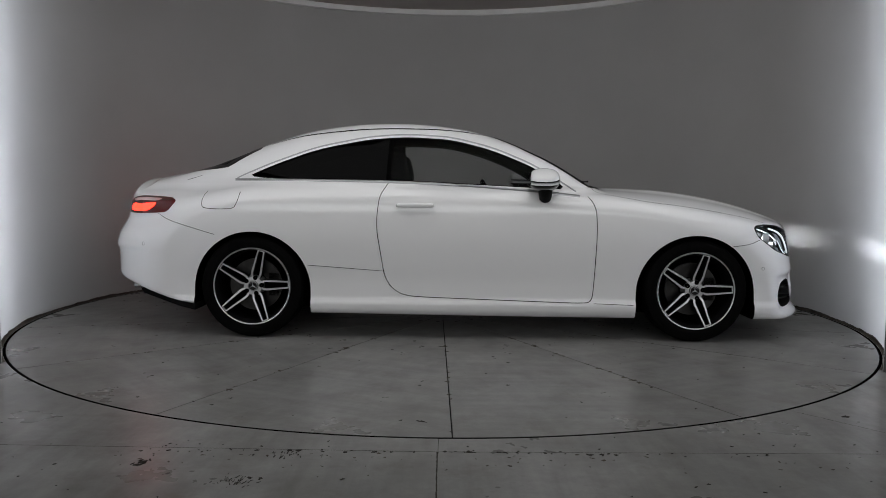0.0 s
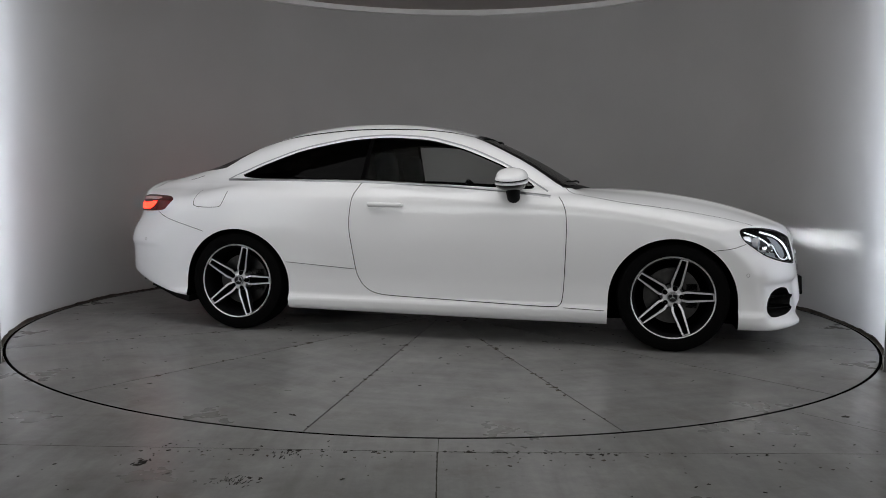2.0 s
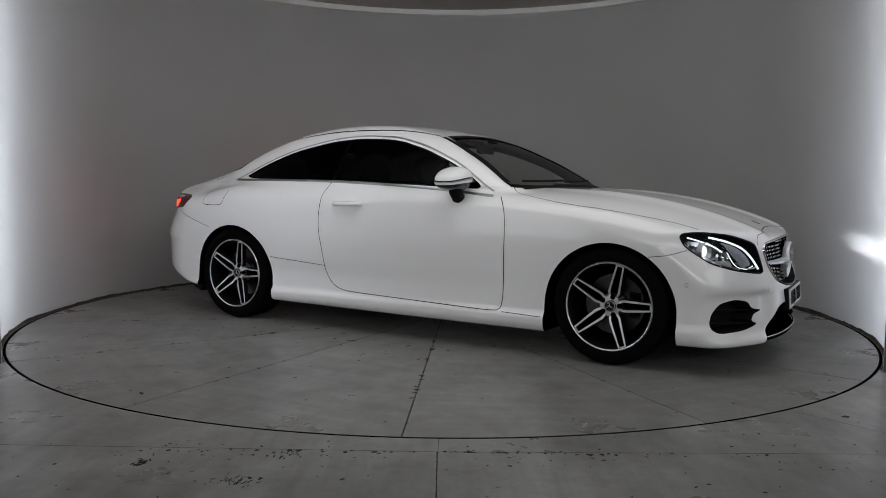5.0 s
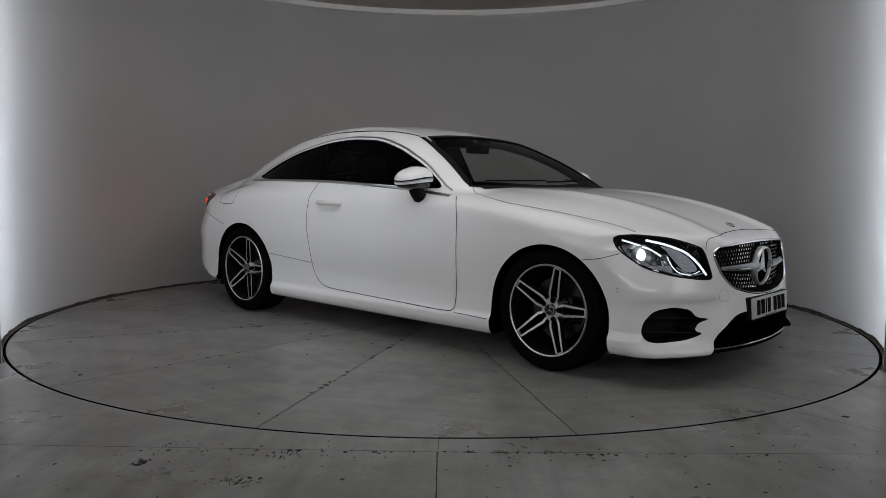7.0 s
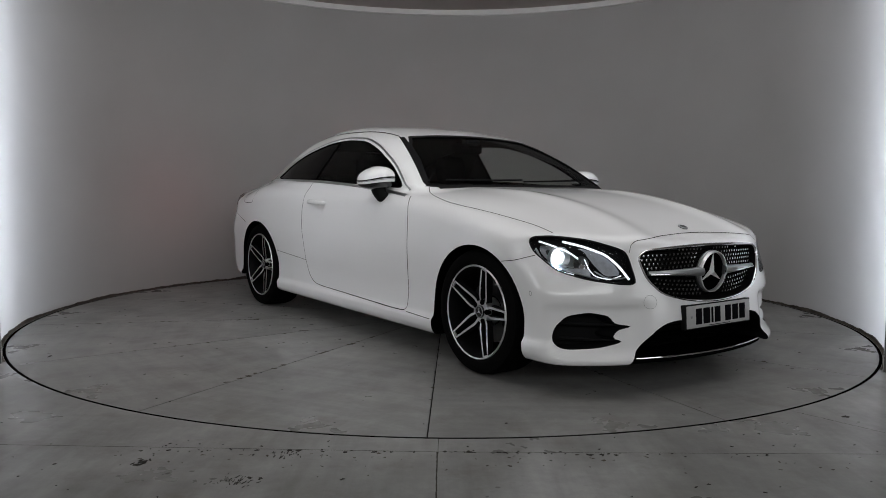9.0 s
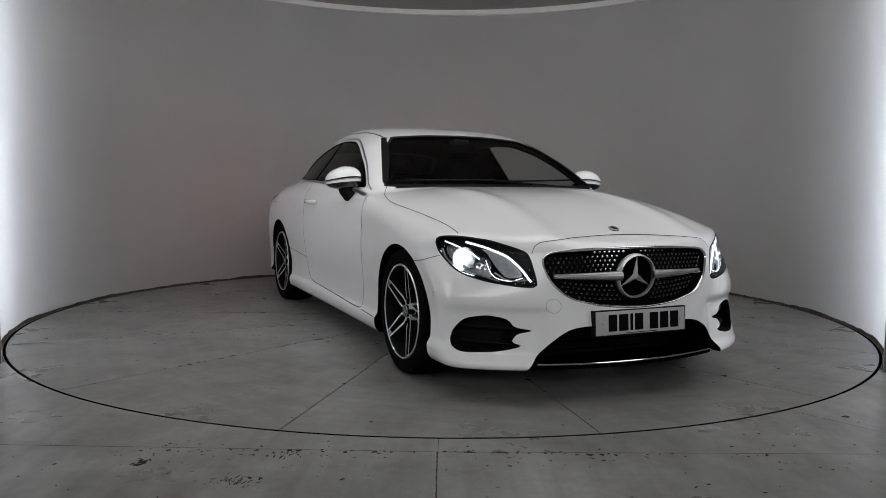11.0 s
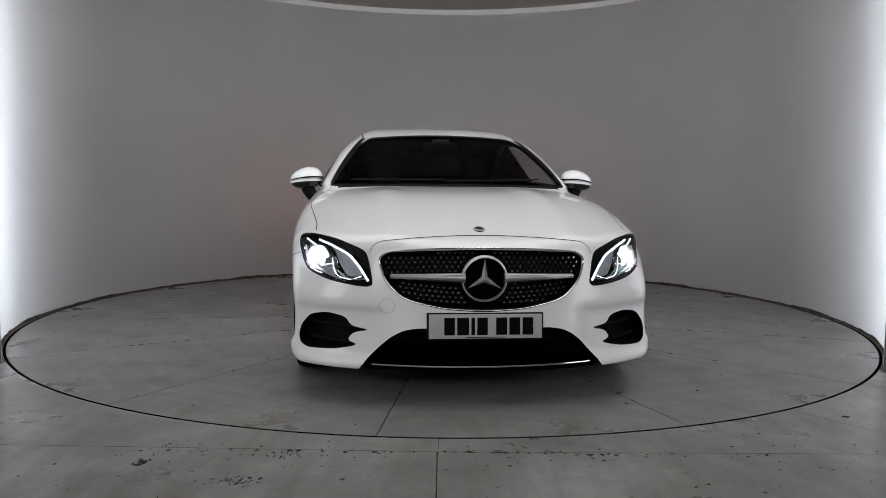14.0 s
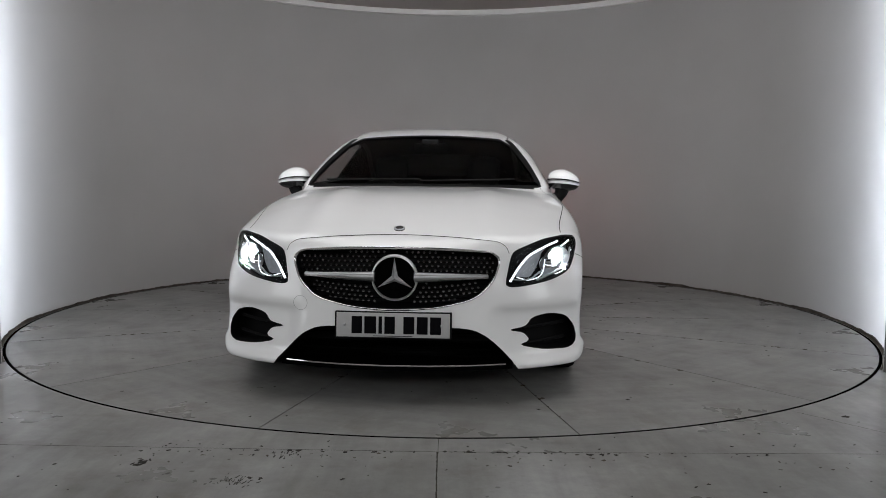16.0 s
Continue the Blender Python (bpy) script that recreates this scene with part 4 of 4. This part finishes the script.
def grille(car):
    g = new("grille", None)
    g.parent = car
    o = rounded(GRILLE, step=0.015)
    bead("grille_frame", o, on_front, 0.011, CHROME, g, 0.0006, 0.008, closed=True, label="chrome grille frame")
    # pins of the grid, row by row
    oy, oz = o[:, 0], o[:, 1]

    def within(y, z, m):
        k = len(o)
        ins = False
        for i in range(k):
            y1, z1, y2, z2 = oy[i], oz[i], oy[i - 1], oz[i - 1]
            if (z1 > z) != (z2 > z) and y < (y2 - y1) * (z - z1) / (z2 - z1) + y1:
                ins = not ins
        return ins and min(np.hypot(oy - y, oz - z)) > m

    v, f = [], []
    for r in range(-7, 8):
        for q in range(-20, 21):
            y, z = (q + 0.5 * (r % 2)) * 0.0265, 0.572 + r * 0.0205 - 0.03 * (q * 0.0265) ** 2 * (1 if r > 0 else -6)
            if not within(y, z, 0.017) or abs(z - 0.580) < 0.024 or math.hypot(y, z - 0.578) < 0.128:
                continue
            x = 3.690 - 0.26 * y * y - 0.16 * (z - 0.5) - 0.012
            b = len(v)
            v += [(x - 0.0033 * y * math.cos(a) - 0.00025 * math.sin(a), y + 0.0064 * math.cos(a), z + 0.0060 * math.sin(a)) for a in np.linspace(0, 2 * math.pi, 8, endpoint=False)] + [(x - 0.012, y + 0.003 * math.cos(a), z + 0.003 * math.sin(a)) for a in np.linspace(0, 2 * math.pi, 8, endpoint=False)]
            v.append((x + 0.0003, y, z))
            f += [(b + k, b + (k + 1) % 8, b + 16) for k in range(8)] + [(b + k, b + 8 + k, b + 8 + (k + 1) % 8, b + (k + 1) % 8) for k in range(8)]
    tagged(link("pin_grid", v, f, PIN, g, smooth=False), "rows of small chrome pins", kind="stuff")
    # mesh behind the pins
    for z in np.arange(0.46, 0.70, 0.0205):
        w = 0.46 - 1.2 * max(0, 0.52 - z)
        sweep("grille_bar", [(3.640 - 0.26 * y * y - 0.16 * (z - 0.5), y, z) for y in np.linspace(-w, w, 13)], 0.002, VOID, g, sides=6)
    # twin louvres
    for s in (-1, 1):
        line = [(3.684 - 0.26 * y * y - 0.10 * max(0, y - 0.3), s * y, 0.583 + 0.010 * (y - 0.1)) for y in np.linspace(0.09, 0.428, 14)]
        sweep("louvre", line, np.linspace(0.024, 0.010, 14), SATIN, g, sides=12, label="silver louvre")
        sweep("louvre_edge", [(x + 0.014, y, z - 0.006) for x, y, z in line], 0.0042, CHROME, g, sides=8)
    # emblem: ring, dark dish and a raised three-armed shape
    e = new("emblem", None)
    e.parent = g
    m = Matrix.Translation((3.676, 0, 0.578)) @ Vector((1, 0, 0)).to_track_quat("-Y", "Z").to_matrix().to_4x4() @ pose(0, 0, 0, 4, 0, 0)
    for nm, prof, mt in (("emblem_ring", [(0.0985, -0.012), (0.1005, -0.018), (0.105, -0.016), (0.108, -0.004), (0.104, 0.006), (0.0985, 0.004)], STAR),
                         ("emblem_collar", [(0.100, 0.004), (0.107, 0.006), (0.109, 0.010), (0.107, 0.018), (0.10, 0.014)], SATIN),
                         ("emblem_dish", [(0.001, 0.006), (0.06, 0.004), (0.096, 0.0), (0.096, 0.012), (0.001, 0.014)], VOID)):
        bm = lathe(prof, 64)
        bmesh.ops.transform(bm, matrix=m, verts=bm.verts)
        part(nm, bm, mt, e)
    for k in range(3):
        a = 2 * math.pi * k / 3 + math.pi / 2
        d, q = Vector((math.cos(a), 0, math.sin(a))), Vector((-math.sin(a), 0, math.cos(a)))
        bm = bmesh.new()
        lo = [bm.verts.new(x + Vector((0, 0.002, 0))) for x in (d * 0.093, q * 0.0145 + d * 0.0085, -q * 0.0145 + d * 0.0085)]
        hi = bm.verts.new(Vector((0, -0.017, 0)))
        end = bm.verts.new(d * 0.093 + Vector((0, -0.002, 0)))
        o0 = bm.verts.new(Vector((0, 0.002, 0)))
        bm.faces.new((lo[1], hi, end))
        bm.faces.new((hi, lo[2], end))
        bm.faces.new((lo[1], end, lo[0]))
        bm.faces.new((end, lo[2], lo[0]))
        bm.faces.new((o0, lo[1], lo[0], lo[2]))
        bm.faces.new((o0, hi, lo[1]))
        bm.faces.new((o0, lo[2], hi))
        bmesh.ops.transform(bm, matrix=m, verts=bm.verts)
        part("emblem_arm", bm, STAR, e, smooth=False)
    return g


def number_plate(car):
    p = new("number_plate", None)
    p.parent = car
    p.matrix_basis = pose(3.728, 0, 0.367, 0, -4, 0)
    part("surround", box((-0.03, -0.268, -0.061), (0.001, 0.268, 0.061), 0.003), BLACK, p)
    part("plate", box((0.0, -0.260, -0.0555), (0.004, 0.260, 0.0555), 0.0015), PLATE, p, "white plate with black bars")
    y = -0.190
    for k, w in enumerate((0.048, 0.054, 0.016, 0.048, 0, 0.050, 0.050, 0.050)):
        if not w:
            y += 0.028
            continue
        part("bar", box((0.0035, y, -0.0395), (0.0052, y + w, 0.0395), 0.0005), PLATE_INK, p)
        y += w + 0.011
    part("small_bar", box((0.0035, -0.09, -0.0515), (0.0048, 0.09, -0.0485)), PLATE_INK, p)
    for s in (-1, 1):
        bm = lathe([(0.001, -0.008), (0.006, -0.0065), (0.007, 0.0), (0.001, 0.0)], 14)
        bmesh.ops.transform(bm, matrix=Matrix.Translation((0.0, s * 0.222, 0.0)) @ Matrix.Rotation(radians(90), 4, "Z"), verts=bm.verts)
        part("screw", bm, SATIN, p)
    return p


def glazing(car):
    for s, view in ((-1, on_right), (1, on_left)):
        o = rounded(SIDE_GLASS, step=0.02)
        split = 0.885
        for nm, keep, mt, lb in (("door_window", o[o[:, 0] > split], CLEAR_SIDE, "clear frameless door glass"), ("quarter_window", o[o[:, 0] <= split], TINT, "black tinted rear side glass")):
            c = keep.mean(0)
            grown = c + (keep - c) * 1.01
            g = patch(nm, grown, view, mt, car, -0.006, 12, lb)
            g.visible_shadow = False
            bead("window_gasket", grown, view, 0.018, VOID, g, -0.004, closed=True)
        bead("window_chrome", rounded([(-0.150, 1.026), (0.3, 1.027), (0.89, 1.019), (1.4, 1.0), (1.8, 0.972), (2.12, 0.938)], closed=False), view, 0.016, SATIN, car, 0.001, 0.004, label="silver strip under the side windows")
        top = [(-0.155, 1.028), (-0.10, 1.060), (0.08, 1.137), (0.386, 1.250), (0.725, 1.320), (0.989, 1.340), (1.29, 1.323), (1.56, 1.253), (1.83, 1.14), (2.10, 0.968)]
        bead("window_trim", rounded(top, closed=False), view, 0.010, SATIN, car, 0.0008, 0.003, label="slim grey trim over the side windows")
    ws = patch("windscreen", rounded([(y * 1.01, z + (0.006 if z > 1.1 else 0.0)) for y, z in SCREEN], step=0.03, times=1), on_front, TINT_FRONT, car, -0.006, 16, "dark raked windscreen")
    ws.visible_shadow = False
    bead("screen_border", rounded(SCREEN, step=0.02, times=1), on_front, 0.014, BLACK, ws, 0.0006, closed=True, label="black border of the windscreen")
    rw = patch("rear_window", rounded([(y * 1.02, z) for y, z in REAR_GLASS], step=0.03, times=1), on_rear, TINT, car, -0.004, 14, "black tinted rear window")
    bead("screen_border", rounded(REAR_GLASS, step=0.02, times=1), on_rear, 0.03, GLOSS_BLACK, rw, 0.0006, closed=True)
    for s in (-1, 1):
        bead("roof_strip", rounded([(1.57, s * 0.543), (1.40, s * 0.549), (1.0, s * 0.556), (0.5, s * 0.546), (0.05, s * 0.505)], closed=False), on_top, 0.012, GLOSS_BLACK, car, 0.0008, label="black strip along the roof")
        a = [(1.585, s * 0.541), (1.80, s * 0.615), (2.0, s * 0.682), (2.16, s * 0.733)]
        bead("pillar_strip", rounded(a, closed=False), on_top, 0.038, BLACK, car, 0.0010, label="black strip along the windscreen pillar")
    bead("cowl", [(2.300 - 0.12 * y * y, y) for y in np.linspace(-0.70, 0.70, 41)], on_top, 0.05, BLACK, car, 0.003, label="black cowl below the windscreen")
    for y0, y1 in ((-0.62, -0.02), (-0.02, 0.58)):
        ys = np.linspace(y0, y1, 14)
        line = lay([(2.240 - 0.11 * y * y - 0.03 * (y - y0), y) for y in ys], on_top, 0.014)
        sweep("wiper", line, 0.006, BLACK, car, sides=6, label="black wiper")


def seams(car):
    for s, view in ((-1, on_right), (1, on_left)):
        for line in ([(3.095, 0.626), (3.20, 0.640), (3.285, 0.668)], [(-0.62, 0.802), (-0.55, 0.765), (-0.42, 0.725), (-0.235, 0.672)], [(0.366, 0.479), (0.861, 0.444)], [(2.216, 0.247), (2.470, 0.240)], [(-0.42, 1.052), (-0.47, 1.035), (-0.52, 1.02)]):
            bead("shut_line", rounded(line, closed=False, step=0.015), view, 0.0032, SEAM, car, 0.0012)
        top = [(2.115, 0.655), (2.17, 0.72), (2.25, 0.770), (2.36, 0.812), (2.53, 0.843), (2.68, 0.846), (2.82, 0.834), (3.02, 0.809), (3.21, 0.784), (3.325, 0.782)]
        bead("shut_line", rounded([(x, s * y) for x, y in top], closed=False, step=0.015), on_top, 0.0038, SEAM, car, 0.0014)
        if s < 0:
            fl = patch("fuel_flap", rounded([(-0.322, 0.945), (-0.326, 0.90), (-0.318, 0.842), (-0.22, 0.835), (-0.108, 0.839), (-0.085, 0.90), (-0.075, 0.95), (-0.2, 0.958)], step=0.012), view, PAINT, car, 0.0006, 8, "white fuel flap")
            bead("shut_line", rounded([(-0.318, 0.948), (-0.327, 0.90), (-0.318, 0.842), (-0.22, 0.835), (-0.108, 0.839), (-0.085, 0.89), (-0.075, 0.945)], closed=False, step=0.012), view, 0.004, SEAM, fl, 0.0014)
        for sx, sz in ((-0.726, 0.602), (3.298, 0.486)):
            c = rounded([(sx + 0.009 * math.cos(a), sz + 0.011 * math.sin(a)) for a in np.linspace(0, 6.28, 10, endpoint=False)], step=0.004, times=1)
            bead("parking_sensor", c, view, 0.003, COVER_LINE, car, 0.0012, closed=True, label="round parking sensor")
    line = [(-0.525, 0.69), (-0.512, 0.722), (-0.475, 0.744), (-0.40, 0.752), (-0.288, 0.760), (-0.1, 0.768), (0, 0.769), (0.1, 0.768), (0.288, 0.760), (0.40, 0.752), (0.475, 0.744), (0.512, 0.722), (0.525, 0.69)]
    bead("shut_line", rounded(line, closed=False, step=0.012), on_front, 0.0024, SEAM, car, 0.0014)
    c = rounded([(-0.445 + 0.036 * math.cos(a), 0.452 + 0.034 * math.sin(a)) for a in np.linspace(0, 6.28, 10, endpoint=False)], step=0.006, times=1)
    bead("tow_eye_cover", c, on_front, 0.0018, COVER_LINE, car, 0.001, closed=True)
    # bonnet badge
    b = lay([(3.49, 0.0)], on_top)[0]
    m = Matrix.Translation(b + np.array((0, 0, 0.001))) @ pose(0, 0, 0, 0, 20, 0) @ Matrix.Rotation(radians(-90), 4, "X")
    bm = lathe([(0.001, -0.004), (0.018, -0.005), (0.026, -0.003), (0.027, 0.002), (0.001, 0.002)], 28)
    bmesh.ops.transform(bm, matrix=m, verts=bm.verts)
    bd = part("bonnet_badge", bm, GLOSS_BLACK, car, "small round dark badge")
    bm = lathe([(0.019, -0.0065), (0.026, -0.005), (0.027, -0.002), (0.019, -0.003)], 28)
    bmesh.ops.transform(bm, matrix=m, verts=bm.verts)
    part("badge_ring", bm, SATIN, bd)


def bumper_parts(car):
    ys = np.linspace(-0.515, 0.515, 41)
    sweep("splitter_chrome", [(3.715 - 0.26 * y * y - 0.22 * abs(y) ** 5, y, 0.176 + 0.012 * y * y) for y in ys], 0.0050, CHROME, car, sides=8, label="chrome strip along the splitter")
    sweep("splitter", [(3.700 - 0.26 * y * y - 0.22 * abs(y) ** 5, y, 0.160 + 0.012 * y * y) for y in ys], 0.012, VOID, car, sides=8, flat=0.9, label="black splitter")
    lip = [(3.692 - 0.26 * y * y - 0.22 * abs(y) ** 5, y) for y in np.linspace(-0.55, 0.55, 41)] + [(3.40, 0.55), (3.40, -0.55)]
    part("mouth_floor", prism(lip, [(x, y, 0.150) for x, y in lip], [(x, y, 0.168) for x, y in lip]), VOID, car, "black floor of the lower mouth")
    for z in (0.225, 0.265, 0.305):
        w = 0.50 - 0.9 * max(0, z - 0.2)
        sweep("mouth_slat", [(3.60 - 0.26 * y * y, y, z) for y in np.linspace(-w, w, 15)], 0.004, VOID, car, sides=6)
    for s in (-1, 1):
        for z, a, b in ((0.338, 0.53, 0.80), (0.268, 0.58, 0.80)):
            pts = [(3.655 - 0.26 * y * y - 0.22 * y ** 5 - 0.16 * (z - 0.5) - 0.05 * (y - a) / (b - a), s * y, z + 0.03 * (y - a)) for y in np.linspace(a, b, 9)]
            sweep("intake_fin", pts, np.linspace(0.004, 0.009, 9), BLACK, car, sides=8, label="black fin in the side intake")
    rv = [(-0.385, 0.235), (-0.80, 0.345), (-0.93, 0.40), (-0.93, 0.30), (-0.80, 0.25), (-0.5, 0.19), (-0.385, 0.17)]
    half = curve_of((-0.95, 0.42), (-0.8, 0.655), (-0.6, 0.79), (-0.38, 0.865))
    bm = prism(rv, [(x, -float(half(x)), z) for x, z in rv], [(x, float(half(x)), z) for x, z in rv])
    part("rear_valance", bm, BLACK, car, "black rear valance")
    for s in (-1, 1):
        sweep("exhaust_tip", [(-0.78, s * 0.62, 0.30), (-0.87, s * 0.62, 0.30)], 0.032, CHROME, car, sides=20, flat=0.6, label="chrome exhaust tip")
    under = [(-0.7, 0.24), (3.45, 0.16), (3.45, 0.26), (-0.7, 0.30)]
    part("underbody", prism(under, [(x, -0.60, z - 0.02) for x, z in under], [(x, 0.60, z - 0.02) for x, z in under]), VOID, car)


def cushion(name, lo, hi, parent, bevel, lean=0.0, at=(0, 0, 0), mt=None):
    bm = box(lo, hi, bevel)
    bmesh.ops.transform(bm, matrix=Matrix.Translation(at) @ Matrix.Rotation(radians(lean), 4, "Y"), verts=bm.verts)
    return part(name, bm, mt or LEATHER, parent)


def interior(car):
    for y in (-0.37, 0.37):
        seat = new("front_seat", None)
        seat.parent = car
        seat.location = (1.10, y, 0.30)
        cushion("seat_cushion", (-0.05, -0.25, 0.02), (0.50, 0.25, 0.20), seat, 0.06, -8)
        cushion("backrest", (-0.12, -0.25, 0.0), (0.06, 0.25, 0.62), seat, 0.06, -17, (-0.03, 0, 0.12))
        cushion("headrest", (-0.07, -0.13, -0.02), (0.06, 0.13, 0.21), seat, 0.062, -10, (-0.17, 0, 0.72))
    for y in (-0.32, 0.32):
        seat = new("rear_seat", None)
        seat.parent = car
        seat.location = (0.25, y, 0.32)
        cushion("seat_cushion", (-0.1, -0.28, 0.0), (0.42, 0.28, 0.17), seat, 0.05, -10)
        cushion("backrest", (-0.14, -0.28, 0.0), (0.0, 0.28, 0.52), seat, 0.05, -24, (-0.05, 0, 0.12))
        cushion("headrest", (-0.05, -0.12, 0.0), (0.05, 0.12, 0.13), seat, 0.045, -20, (-0.28, 0, 0.62))
    d = new("dashboard", None)
    d.parent = car
    prof = [(2.30, 0.94), (2.15, 0.985), (1.90, 0.975), (1.74, 0.93), (1.70, 0.80), (1.78, 0.60), (2.30, 0.55)]
    part("dash_top", prism(prof, [(x, -0.76, z) for x, z in prof], [(x, 0.76, z) for x, z in prof]), LEATHER, d)
    part("screen", box((1.70, -0.33, 0.87), (1.72, 0.12, 0.985), 0.006), GLOSS_BLACK, d)
    w = new("steering_wheel", None)
    w.parent = car
    w.matrix_basis = pose(1.58, -0.37, 0.86, 0, -24, 0)
    sweep("rim", [(0, 0.185 * math.cos(a), 0.185 * math.sin(a)) for a in np.linspace(0, 2 * math.pi, 40, endpoint=False)], 0.015, LEATHER, w, closed=True)
    part("boss", box((-0.02, -0.075, -0.06), (0.05, 0.075, 0.06), 0.025), LEATHER, w)
    for a in (0, 180, 270):
        sweep("spoke", [(0.01, 0.06 * math.cos(radians(a)), 0.06 * math.sin(radians(a))), (0, 0.18 * math.cos(radians(a)), 0.18 * math.sin(radians(a)))], 0.014, SATIN if a == 270 else LEATHER, w)
    r = new("interior_mirror", None)
    r.parent = car
    r.matrix_basis = pose(1.62, 0.0, 1.262, 0, 0, 0)
    part("mirror_body", box((-0.015, -0.12, -0.035), (0.015, 0.12, 0.035), 0.014), VOID, r)
    sweep("mirror_stem", [(0.01, 0, 0.01), (0.03, 0, 0.05)], 0.012, BLACK, r)
    part("sensor_pod", box((0.0, -0.06, 0.02), (0.07, 0.06, 0.06), 0.012), BLACK, r)


def build_car():
    car = new("car", None)
    tagged(car, "white two-door coupe with black windows, lights on, on the turntable", "car")
    body = car_body()
    body.parent = car
    tagged(body, "glossy white bodywork")
    for s, view in ((-1, on_right), (1, on_left)):
        door(car, s, view)
        wing_mirror(car, s)
        headlamp(car, s)
        tail_lamp(car, s)
    glazing(car)
    seams(car)
    grille(car)
    bumper_parts(car)
    number_plate(car)
    interior(car)
    for cx in (0.0, 2.873):
        for s in (-1, 1):
            wheel(car, cx, s)
    return car


booth()
floor_marks()
table = turntable()
car = build_car()


def motions():
    rows_table = [(t, pose(0, 0, 0, 0, 0, a)) for t, a in TURN]
    walk(table, rows_table)
    walk(car, [(t, pose(0, 0, 0, 0, 0, a) @ pose(CAR_X, CAR_Y, 0)) for t, a in TURN])


motions()
